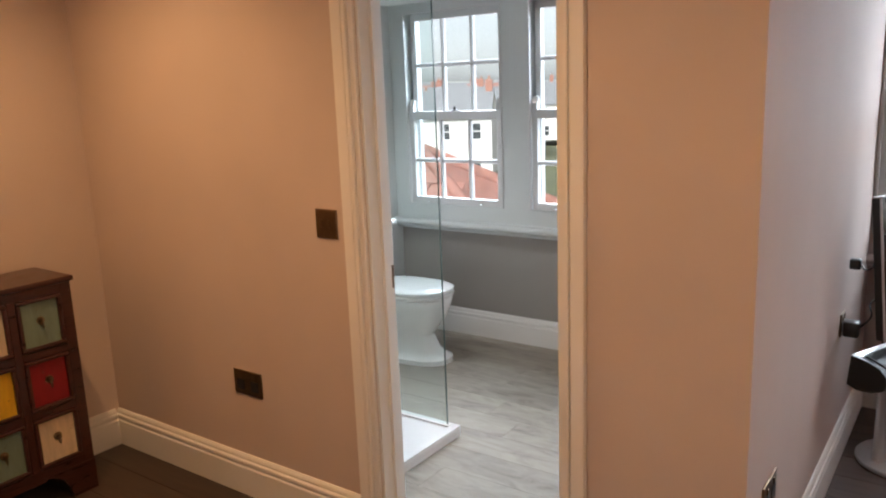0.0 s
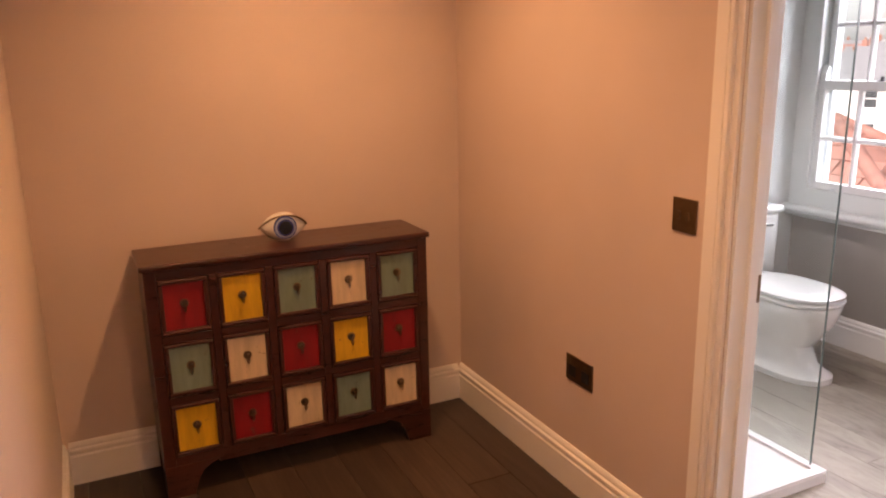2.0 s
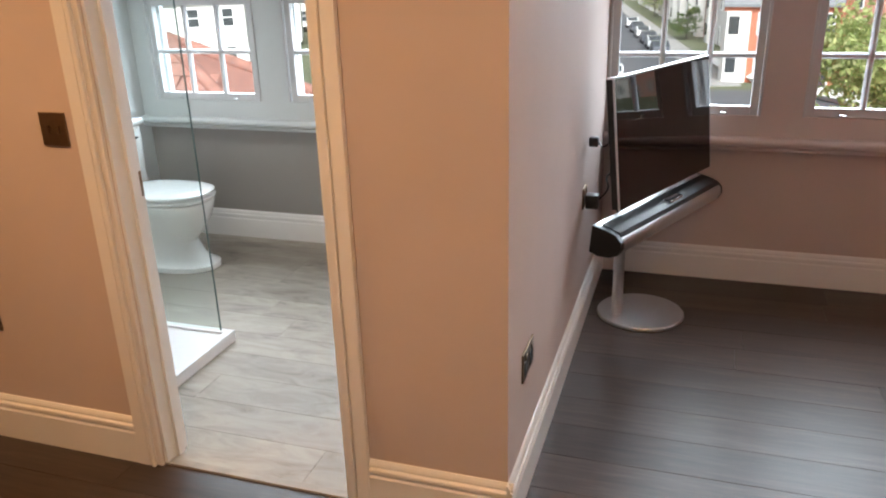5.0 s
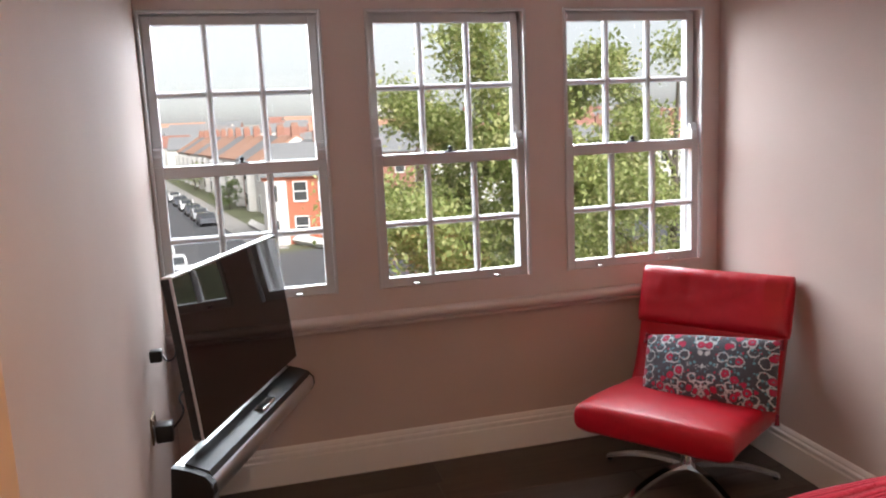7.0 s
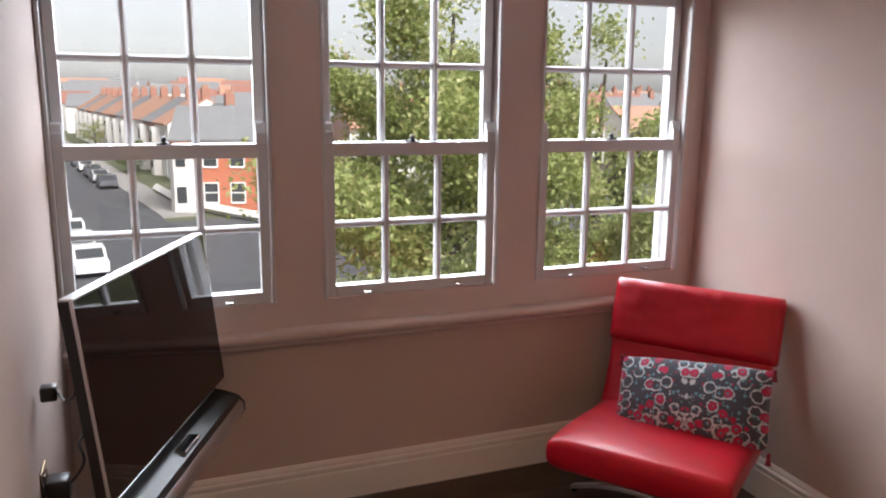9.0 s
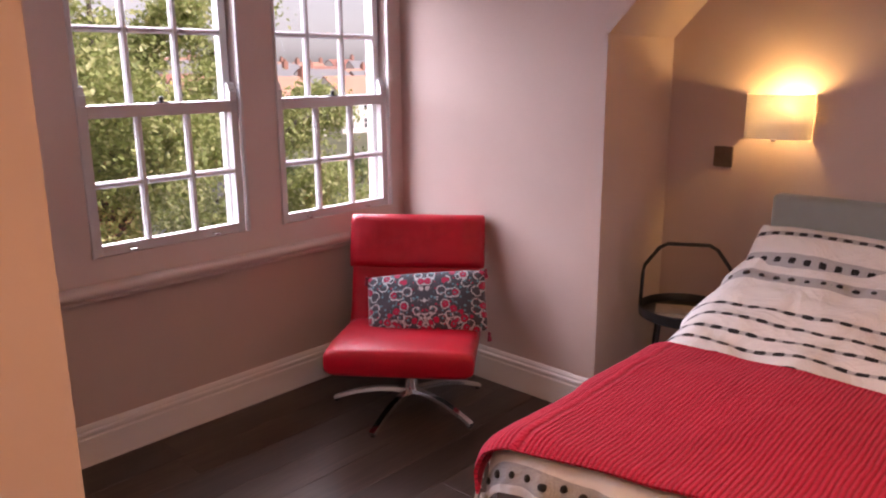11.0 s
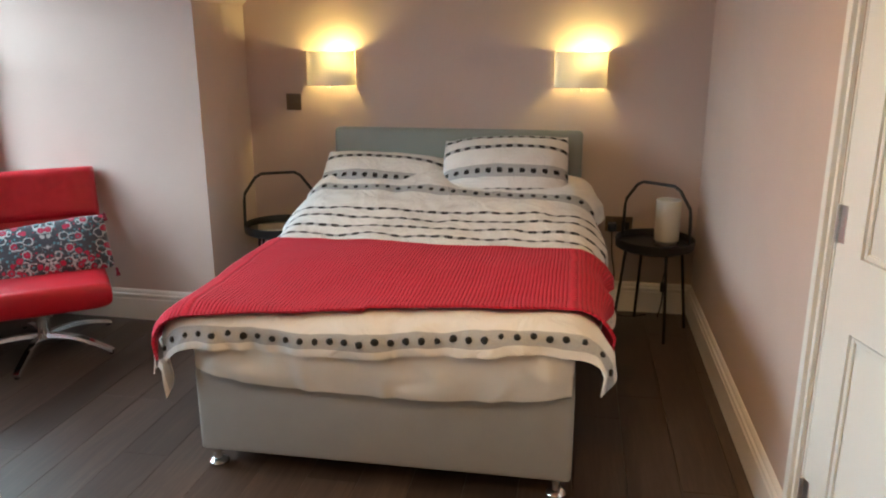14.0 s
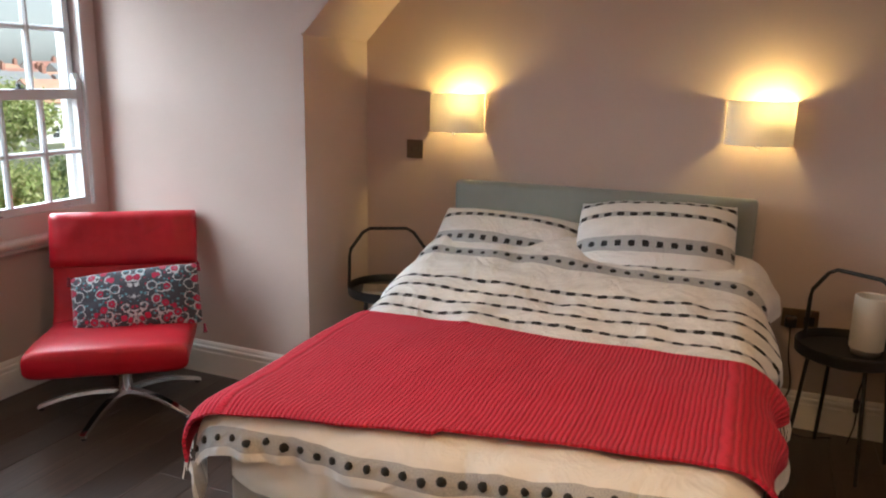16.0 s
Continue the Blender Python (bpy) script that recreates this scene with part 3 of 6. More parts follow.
for nm, r in (("jamb", (EX0, YD - 0.12, 0, EX0 + 0.012, YD - 0.001, EZ)), ("jamb", (EX1 - 0.012, YD - 0.12, 0, EX1, YD - 0.001, EZ)), ("head", (EX0 + 0.012, YD - 0.12, EZ - 0.012, EX1 - 0.012, YD - 0.001, EZ))):
    part(nm, boxes(r, bevel=0.002), M_DOOR, lining)

# Windows.
WX = [0.004, 0.911, 1.815]
WW, WZ0, WZ1 = 0.724, 0.862, 2.068


def surround(name, xs, x_lo, x_hi, material, label):
    """The boarded front round a row of sash windows, with its openings."""
    rows, edge = [], [x_lo] + [v for x in xs for v in (x, x + WW)] + [x_hi]
    for a, b in zip(edge[::2], edge[1::2]):
        rows.append((a, 2.122, WZ0, b, 2.30, WZ1))
    rows += [(x_lo, 2.122, 0.762, x_hi, 2.30, WZ0), (x_lo, 2.122, WZ1, x_hi, 2.30, ZDORM)]
    return structure(name, boxes(*rows), material, label, "window surround")


def sill(name, x_lo, x_hi, material, label):
    prof = [(2.165, 0.735), (2.085, 0.735)] + [(2.085 - 0.02 * math.sin(a), 0.755 - 0.02 * math.cos(a)) for a in [math.pi * k / 8 for k in range(1, 8)]] + [(2.085, 0.775), (2.165, 0.775)]
    prof = [(2.165, 0.695), (2.108, 0.695), (2.100, 0.708), (2.108, 0.722)] + [(y, z - 0.013) for y, z in prof[1:-1]] + [(2.165, 0.762)]
    return structure(name, prism(prof, "x", x_lo, x_hi), material, label, "window sill", 40)


surround("wall_window_bedroom", WX, 0.0, 2.632, M_SURR, "pale pink boarding round the three sash windows")
sill("trim_bedroom_sill", 0.0, 2.63, M_SURR, "pale pink rounded window sill board")


def sash_window(name, x, label):
    w = thing(name, pose(x, 0, 0), label, "window", "sash windows", "structure")
    bm = boxes((0, 2.112, WZ0 - 0.0, 0.013, 2.132, WZ1), (WW - 0.013, 2.112, WZ0, WW, 2.132, WZ1), (0.013, 2.112, WZ1 - 0.013, WW - 0.013, 2.132, WZ1), (0.0, 2.225, WZ0, 0.03, 2.262, WZ1), (WW - 0.03, 2.225, WZ0, WW, 2.262, WZ1), (0.03, 2.225, WZ1 - 0.03, WW - 0.03, 2.262, WZ1), (0.0, 2.21, WZ0 - 0.03, WW, 2.34, WZ0 + 0.002), bevel=0.003)
    part("window_frame", bm, M_SASH, w)
    for sname, y0, z0, z1, mid, lowrail, toprail in (("lower_sash", 2.134, WZ0, 1.452, 1.142, 0.042, 0.05), ("upper_sash", 2.185, 1.402, WZ1 - 0.014, 1.742, 0.05, 0.036)):
        y1 = y0 + 0.036
        stile, mun = 0.036, 0.0135
        pw = (WW - 0.026 - 2 * stile - 4 * mun) / 3
        bm = bmesh.new()
        box(bm, 0.013, y0, z0, 0.013 + stile, y1, z1, 0.003)
        box(bm, WW - 0.013 - stile, y0, z0, WW - 0.013, y1, z1, 0.003)
        box(bm, 0.013 + stile, y0, z0, WW - 0.013 - stile, y1, z0 + lowrail, 0.003)
        box(bm, 0.013 + stile, y0, z1 - toprail, WW - 0.013 - stile, y1, z1, 0.003)
        xs = [0.013 + stile + pw + mun, 0.013 + stile + 2 * pw + 3 * mun]
        for xm in xs:
            prism([(xm - mun, y1 - 0.006), (xm - mun, y0 + 0.016), (xm - mun * 0.45, y0 + 0.003), (xm + mun * 0.45, y0 + 0.003), (xm + mun, y0 + 0.016), (xm + mun, y1 - 0.006)], "z", z0 + lowrail, z1 - toprail, bm)
        cuts = [0.013 + stile] + [v for xm in xs for v in (xm - mun, xm + mun)] + [WW - 0.013 - stile]
        for a, b in zip(cuts[::2], cuts[1::2]):
            prism([(y1 - 0.006, mid - mun), (y0 + 0.016, mid - mun), (y0 + 0.004, mid - mun * 0.45), (y0 + 0.004, mid + mun * 0.45), (y0 + 0.016, mid + mun), (y1 - 0.006, mid + mun)], "x", a, b, bm)
        s = part(sname, bm, M_SASH, w)
        for a, b in zip(cuts[::2], cuts[1::2]):
            for c, d in ((z0 + lowrail, mid - mun), (mid + mun, z1 - toprail)):
                p = part("pane", boxes((a - 0.002, y0 + 0.020, c - 0.002, b + 0.002, y0 + 0.023, d + 0.002)), M_GLASS, s)
                p.visible_shadow = False
    for hx in (0.014, WW - 0.050):
        part("horn", prism([(2.136, 1.452), (2.168, 1.452), (2.168, 1.515), (2.160, 1.53), (2.150, 1.522), (2.143, 1.50), (2.136, 1.49)], "x", hx, hx + 0.034), M_SASH, w)
    bm = lathe([(0.012, 0), (0.014, 0.006), (0.008, 0.012), (0.011, 0.022), (0.004, 0.028)], 14, at=(WW / 2, 2.152, 1.452))
    box(bm, WW / 2 - 0.028, 2.144, 1.452, WW / 2 + 0.028, 2.160, 1.457, 0.001)
    part("catch", bm, M_BLKMET, w, "small dark sash catch", 40)
    for lx in (0.17, WW - 0.17):
        bm = tube([(lx - 0.012, 2.134, WZ0 + 0.018), (lx - 0.011, 2.120, WZ0 + 0.012), (lx + 0.011, 2.120, WZ0 + 0.012), (lx + 0.012, 2.134, WZ0 + 0.018)], 0.004, 8)
        part("sash_lift", bm, M_CHROME, w, "small chrome sash lift", 40)
    return w


for i, x in enumerate(WX):
    sash_window(f"window_{i + 1}", x, "white timber six over six sash window, closed")
BX = [-2.69, -1.787, -0.884]
surround("wall_window_bathroom", BX, -2.80, -0.1, M_BATHW, "pale grey boarding round the bathroom sash windows")
sill("trim_bathroom_sill", -2.80, -0.1, M_BATHW, "pale grey rounded bathroom window sill")
for i, x in enumerate(BX):
    sash_window(f"window_{i + 4}", x, "white timber six over six bathroom sash window")

# The bedroom door, ajar towards the landing.
LEAF, OPEN = 0.812, 15
door = thing("door_1", pose(EX1 - 0.014, YD - 0.004, 0, 0, 0, 180 + OPEN), "white painted six panel door standing ajar", "door", kind="structure")
bm = bmesh.new()
xs, zs = [0.0, 0.105, 0.335, 0.455, 0.705, LEAF], [0.005, 0.21, 0.80, 1.0, 1.56, 1.66, 1.86, 1.975]
for i in range(5):
    for k in range(7):
        hole = i in (1, 3) and k in (1, 3, 5)
        box(bm, xs[i], 0.012 if hole else 0.0, zs[k], xs[i + 1], 0.026 if hole else 0.038, zs[k + 1])
part("leaf", bm, M_DOOR, door)
for i in (1, 3):
    for k in (1, 3, 5):
        bm = bmesh.new()
        box(bm, xs[i] + 0.004, 0.004, zs[k] + 0.004, xs[i] + 0.018, 0.012, zs[k + 1] - 0.004, 0.003)
        box(bm, xs[i + 1] - 0.018, 0.004, zs[k] + 0.004, xs[i + 1] - 0.004, 0.012, zs[k + 1] - 0.004, 0.003)
        box(bm, xs[i] + 0.018, 0.004, zs[k] + 0.004, xs[i + 1] - 0.018, 0.012, zs[k] + 0.018, 0.003)
        box(bm, xs[i] + 0.018, 0.004, zs[k + 1] - 0.018, xs[i + 1] - 0.018, 0.012, zs[k + 1] - 0.004, 0.003)
        part("panel_moulding", bm, M_DOOR, door)
bm = boxes((LEAF - 0.085, -0.008, 0.86, LEAF - 0.045, 0.0, 1.06), bevel=0.004)
tube([(LEAF - 0.065, -0.004, 1.0), (LEAF - 0.065, -0.042, 1.0), (LEAF - 0.075, -0.05, 1.0), (LEAF - 0.12, -0.05, 1.006), (LEAF - 0.165, -0.046, 0.998), (LEAF - 0.175, -0.038, 0.99)], 0.009, 10, bm, 0.006)
part("door_handle", bm, M_BRONZE, door, "aged bronze lever handle on a plate", 40)
for hz in (0.22, 1.02, 1.72):
    bm = tube([(0.0, -0.004, hz), (0.0, -0.004, hz + 0.1)], 0.006, 10)
    box(bm, 0.0, -0.0015, hz, 0.03, 0.0, hz + 0.1)
    part("hinge", bm, M_STEEL, door, "brushed steel butt hinge", 40)


# ---- wall plates ----
def plate(name, m, w, h, label, category, kind="switch"):
    """A metal wall plate that faces its local -y."""
    ob = thing(name, m, label, category)
    part("plate", boxes((-w / 2, -0.006, -h / 2, w / 2, 0, h / 2), bevel=0.002), M_BRONZE, ob)
    if kind == "socket":
        for k in (-1, 1):
            bm = boxes((k * w * 0.25 - 0.022, -0.0075, -0.030, k * w * 0.25 + 0.022, -0.006, 0.012), bevel=0.0006)
            part("outlet", bm, M_BLACK, ob)
            part("rocker", boxes((k * w * 0.25 - 0.007, -0.010, 0.018, k * w * 0.25 + 0.007, -0.006, 0.034), bevel=0.001), M_BRONZE, ob)
    elif kind == "dimmer":
        part("knob", prism([(0.018 * math.cos(a), 0.018 * math.sin(a)) for a in [TAU * k / 20 for k in range(20)]], "y", -0.02, -0.006), M_BRONZE, ob, "turned bronze knob", 40)
    else:
        for k in (-1, 1):
            part("toggle", boxes((k * 0.018 - 0.006, -0.012, -0.012, k * 0.018 + 0.006, -0.006, 0.012), bevel=0.002), M_BRONZE, ob)
    return ob


plate("light_switch", pose(-1.383, 0, 1.155), 0.096, 0.10, "aged bronze light switch plate beside the doorway", "light switch")
plate("thermostat", pose(-1.392, 0, 2.075), 0.098, 0.11, "aged bronze isolator plate high beside the doorway", "switch plate", "dimmer")
plate("double_socket", pose(-1.868, 0, 0.487), 0.16, 0.10, "aged bronze double socket on the pink wall", "socket", "socket")
plate("double_socket", pose(0, 0.245, 0.45, 0, 0, 90), 0.15, 0.095, "steel double socket near the partition corner", "socket", "socket")
plate("light_switch", pose(XF, 0.576, 1.175, 0, 0, -90), 0.09, 0.095, "bronze light switch plate above the bedside", "light switch")
plate("double_socket", pose(XF, -1.322, 0.515, 0, 0, -90), 0.15, 0.088, "bronze double socket beside the bed", "socket", "socket")
plate("double_socket", pose(XF, 0.40, 0.515, 0, 0, -90), 0.15, 0.088, "bronze double socket behind the bedside table", "socket", "socket")

# ---- recessed lights ----
# The added third downlight gets a fitting too, out of view.
for dx, dy, dz in [(a, b, ZC) for a, b, _ in DOWNLIGHTS] + [(-2.3, 1.05, ZBATH)]:
    dl = thing("downlight", pose(dx, dy, dz), "small white recessed ceiling downlight", "ceiling light", "downlights")
    part("rim", lathe([(0.034, -0.001), (0.046, -0.001), (0.046, -0.004), (0.040, -0.007), (0.034, -0.006)], 24), M_DOOR, dl, smooth=40)
    part("lens", lathe([(0.001, -0.002), (0.033, -0.002), (0.033, -0.004), (0.001, -0.004)], 24), glowing("downlight_lens", (1.0, 0.85, 0.65), 6.0), dl)
cl = thing("ceiling_light", pose(-1.42, 1.72, ZBATH), "round flush bathroom ceiling lamp, off", "ceiling light")
part("base", lathe([(0.15, 0), (0.155, -0.01), (0.15, -0.03), (0.13, -0.034)], 36), M_STEEL, cl, smooth=40)
part("diffuser", lathe([(0.128, -0.03), (0.12, -0.05), (0.08, -0.066), (0.02, -0.07)], 36), M_FROST, cl, smooth=60)


# ---- chest of drawers ----
CH0, CH1, CD, CHH = -1.402, -0.306, 0.285, 0.918
chest = thing("chest_of_drawers", pose(-2.812, (CH0 + CH1) / 2, 0), "dark mahogany apothecary chest with fifteen coloured drawers", "chest of drawers")
cw = CH1 - CH0
h = cw / 2
part("top", boxes((-0.005, -h - 0.012, CHH - 0.022, CD + 0.012, h + 0.012, CHH), bevel=0.006), M_MAHOG, chest)
bm = boxes((0.0, -h, 0.13, 0.016, h, CHH - 0.022), (0.016, -h, 0.13, CD - 0.02, -h + 0.02, CHH - 0.022), (0.016, h - 0.02, 0.13, CD - 0.02, h, CHH - 0.022), (0.016, -h + 0.02, 0.13, CD - 0.02, h - 0.02, 0.15))
part("carcass", bm, M_MAHOG, chest)
mg, gap = 0.042, 0.030
dw = (cw - 2 * mg - 4 * gap) / 5
z_lo, z_hi = 0.165, CHH - 0.060
dh = (z_hi - z_lo - 2 * gap) / 3
bm = boxes((CD - 0.02, -h, 0.13, CD, -h + mg, CHH - 0.022), (CD - 0.02, h - mg, 0.13, CD, h, CHH - 0.022), (CD - 0.02, -h + mg, 0.13, CD, h - mg, z_lo), (CD - 0.02, -h + mg, z_hi, CD, h - mg, CHH - 0.022), bevel=0.002)
for i in range(4):
    y = -h + mg + (i + 1) * dw + i * gap
    box(bm, CD - 0.02, y, z_lo, CD, y + gap, z_hi, 0.002)
for k in range(2):
    z = z_lo + (k + 1) * dh + k * gap
    for i in range(5):
        y = -h + mg + i * (dw + gap)
        box(bm, CD - 0.02, y, z, CD, y + dw, z + gap, 0.002)
part("front_frame", bm, M_MAHOG, chest)
for sgn in (-1, 1):
    e = sgn * h
    poly = [(e, 0.0), (e, 0.13), (e - sgn * 0.22, 0.13), (e - sgn * 0.17, 0.115), (e - sgn * 0.135, 0.09), (e - sgn * 0.115, 0.05), (e - sgn * 0.10, 0.0)]
    bm = prism(poly, "x", CD - 0.024, CD + 0.002)
    prism([(CD - 0.024, 0), (CD - 0.024, 0.13), (CD - 0.2, 0.13), (CD - 0.13, 0.10), (CD - 0.11, 0)], "y", min(e, e - sgn * 0.02), max(e, e - sgn * 0.02), bm)
    part("bracket_foot", bm, M_MAHOG, chest)
    part("rear_foot", boxes((0.0, min(e, e - sgn * 0.08), 0, 0.03, max(e, e - sgn * 0.08), 0.13), bevel=0.003), M_MAHOG, chest)
part("base_rail", boxes((CD - 0.018, -h + 0.2, 0.112, CD - 0.002, h - 0.2, 0.13)), M_MAHOG, chest)
R_, Y_, G_, C_ = D_RED, D_YEL, D_GRN, D_CRM
names = {R_: "red", Y_: "yellow", G_: "sage green", C_: "cream"}
for k, row in enumerate(((Y_, R_, C_, G_, C_), (G_, C_, R_, Y_, R_), (R_, Y_, G_, C_, G_))):
    for i, mat in enumerate(row):
        y, z = -h + mg + i * (dw + gap), z_lo + k * (dh + gap)
        d = part("drawer", boxes((0.03, y + 0.016, z + 0.016, CD - 0.008, y + dw - 0.016, z + dh - 0.016), bevel=0.002), mat, chest, f"{names[mat]} painted drawer front")
        bm = bmesh.new()
        for r in ((y + 0.002, z + 0.002, y + dw - 0.002, z + 0.018), (y + 0.002, z + dh - 0.018, y + dw - 0.002, z + dh - 0.002), (y + 0.002, z + 0.018, y + 0.018, z + dh - 0.018), (y + dw - 0.018, z + 0.018, y + dw - 0.002, z + dh - 0.018)):
            box(bm, CD - 0.018, r[0], r[1], CD + 0.005, r[2], r[3], 0.005)
        part("moulding", bm, M_MAHOG, d)
        zc, yc = z + dh * 0.55, y + dw / 2
        bm = prism([(yc + 0.016 * math.cos(a), zc + 0.016 * math.sin(a)) for a in [TAU * q / 18 for q in range(18)]], "x", CD - 0.009, CD - 0.005)
        prism([(yc + 0.008 * math.cos(a), zc + 0.008 * math.sin(a)) for a in [TAU * q / 14 for q in range(14)]], "x", CD - 0.005, CD + 0.012, bm)
        tube([(CD + 0.008, yc, zc - 0.004), (CD + 0.010, yc - 0.004, zc - 0.02), (CD + 0.008, yc, zc - 0.032), (CD + 0.010, yc + 0.004, zc - 0.02), (CD + 0.008, yc, zc - 0.004)], 0.002, 6, bm)
        part("pull", bm, M_BRONZE, d, "dark metal drop pull", 40)

# The glazed eye ornament on the chest.
eye = thing("eye_ornament", pose(-2.69, -0.855, CHH, 0, 0, 90), "glazed ceramic eye ornament on the chest", "ornament")
M_GLAZE = plain("white_ceramic_glaze", (0.62, 0.60, 0.60), 0.08, 0.03, coat=0.6)
M_IRIS = plain("blue_glaze", (0.05, 0.07, 0.30), 0.08, 0.5, 160, coat=0.6)
M_IRISP = plain("pale_blue_glaze", (0.33, 0.40, 0.62), 0.08, 0.3, 120, coat=0.6)
M_PUPIL = plain("black_glaze", (0.01, 0.01, 0.015), 0.05, coat=0.8)


def almond(a, b, d):
    bm = bmesh.new()
    nu, nv = 32, 16
    rings = []
    for i in range(nu + 1):
        s = -1 + 2 * i / nu
        half = b * (1 - s * s) ** 0.75 + 0.0015
        dep = d * (1 - s * s) ** 0.5 + 0.001
        rings.append([bm.verts.new((a * s, -dep * math.sin(TAU * k / nv), 0.055 + half * math.cos(TAU * k / nv))) for k in range(nv)])
    for p, q in zip(rings, rings[1:]):
        for k in range(nv):
            bm.faces.new((p[k], p[(k + 1) % nv], q[(k + 1) % nv], q[k]))
    bm.faces.new(rings[0]), bm.faces.new(rings[-1])
    bmesh.ops.recalc_face_normals(bm, faces=bm.faces)
    return bm


part("eyeball", almond(0.089, 0.055, 0.042), M_GLAZE, eye, smooth=60)
for nm, rad, y0, mat in (("iris", 0.046, -0.0405, M_IRIS), ("iris_ring", 0.041, -0.0440, M_IRISP), ("iris_inner", 0.033, -0.0465, M_IRIS), ("pupil", 0.027, -0.0485, M_PUPIL)):
    pr = [(rad * math.cos(a), 0.056 + rad * math.sin(a)) for a in [TAU * q / 28 for q in range(28)]]
    part(nm, prism(pr, "y", y0, -0.02), mat, eye)
part("eyelid", tube([(0.095 * math.sin(radians(q)), -0.034 * math.cos(radians(q)), 0.053 + 0.050 * max(0.0, math.cos(radians(q))) ** 1.5) for q in range(-90, 91, 10)], 0.0035, 8), M_BRONZE, eye, "dark glazed upper lid", 60)
part("foot", lathe([(0.026, 0), (0.026, 0.004), (0.016, 0.012)], 20), M_GLAZE, eye, smooth=40)

# ---- bathroom ----
tray = thing("shower_tray", pose(0, 0, 0), "low white shower tray on the bathroom floor", "shower tray")
part("basin", boxes((-2.795, 0.105, 0.0, -1.475, 0.875, 0.045), bevel=0.006), M_TRAY, tray)
bm = boxes((-2.795, 0.105, 0.045, -2.765, 0.875, 0.055), (-1.515, 0.105, 0.045, -1.475, 0.875, 0.055), (-2.765, 0.105, 0.045, -1.515, 0.135, 0.055), (-2.765, 0.835, 0.045, -1.515, 0.875, 0.055), bevel=0.004)
part("rim", bm, M_TRAY, tray)
scr = thing("shower_screen", pose(0, 0, 0), "clear frameless glass shower screen", "shower screen")
g = part("glass_panel", boxes((-2.77, 0.848, 0.056, -1.534, 0.856, 2.02)), M_SCREEN, scr)
g.visible_shadow = False
part("edge", boxes((-1.5335, 0.848, 0.056, -1.531, 0.856, 2.02)), M_GEDGE, scr, "dark green glass edge")
part("support_bar", tube([(-1.58, 0.852, 2.03), (-1.58, 0.113, 2.03)], 0.009, 10), M_CHROME, scr, "chrome support bar", 40)

wc = thing("toilet", pose(-2.80, 1.64, 0), "white porcelain toilet with a closed lid", "toilet")


def ovalring(cx, hx, hy, n=28, sq=2.4):
    return [(cx + hx * math.copysign(abs(math.cos(a)) ** (2 / sq), math.cos(a)), hy * math.copysign(abs(math.sin(a)) ** (2 / sq), math.sin(a))) for a in [TAU * k / n for k in range(n)]]


def loft(rows):
    """Rows of (z, ring of x, y), skinned."""
    bm = bmesh.new()
    rings = [[bm.verts.new((x, y, z)) for x, y in ring] for z, ring in rows]
    n = len(rings[0])
    for a, b in zip(rings, rings[1:]):
        for k in range(n):
            bm.faces.new((a[k], a[(k + 1) % n], b[(k + 1) % n], b[k]))
    bm.faces.new(rings[0][::-1]), bm.faces.new(rings[-1])
    bmesh.ops.recalc_face_normals(bm, faces=bm.faces)
    return bm


bm = loft([(0.0, ovalring(0.44, 0.285, 0.150)), (0.030, ovalring(0.44, 0.285, 0.150)), (0.042, ovalring(0.44, 0.262, 0.128)), (0.08, ovalring(0.42, 0.225, 0.100)), (0.16, ovalring(0.41, 0.195, 0.092)), (0.22, ovalring(0.43, 0.22, 0.12)), (0.29, ovalring(0.44, 0.255, 0.16)), (0.345, ovalring(0.45, 0.265, 0.18)), (0.385, ovalring(0.455, 0.27, 0.185)), (0.395, ovalring(0.455, 0.265, 0.18))])
part("pan", bm, M_PORC, wc, smooth=50)
part("seat", loft([(0.395, ovalring(0.46, 0.235, 0.155)), (0.401, ovalring(0.46, 0.25, 0.17)), (0.404, ovalring(0.46, 0.272, 0.192)), (0.418, ovalring(0.46, 0.275, 0.195)), (0.424, ovalring(0.46, 0.262, 0.182))]), M_PORC, wc, smooth=50)
part("lid", loft([(0.424, ovalring(0.46, 0.245, 0.165)), (0.430, ovalring(0.46, 0.25, 0.17)), (0.433, ovalring(0.46, 0.270, 0.190)), (0.446, ovalring(0.46, 0.272, 0.192)), (0.456, ovalring(0.46, 0.25, 0.17)), (0.462, ovalring(0.46, 0.2, 0.13))]), M_PORC, wc, smooth=50)
part("cistern", boxes((0.005, -0.22, 0.40, 0.175, 0.22, 0.76), bevel=0.022), M_PORC, wc, smooth=50)
part("cistern_lid", boxes((0.003, -0.235, 0.762, 0.192, 0.235, 0.80), bevel=0.012), M_PORC, wc, smooth=50)
part("flush_lever", tube([(0.176, 0.14, 0.70), (0.20, 0.14, 0.70), (0.205, 0.12, 0.702), (0.21, 0.05, 0.712)], 0.007, 10), M_CHROME, wc, "chrome flush lever", 40)

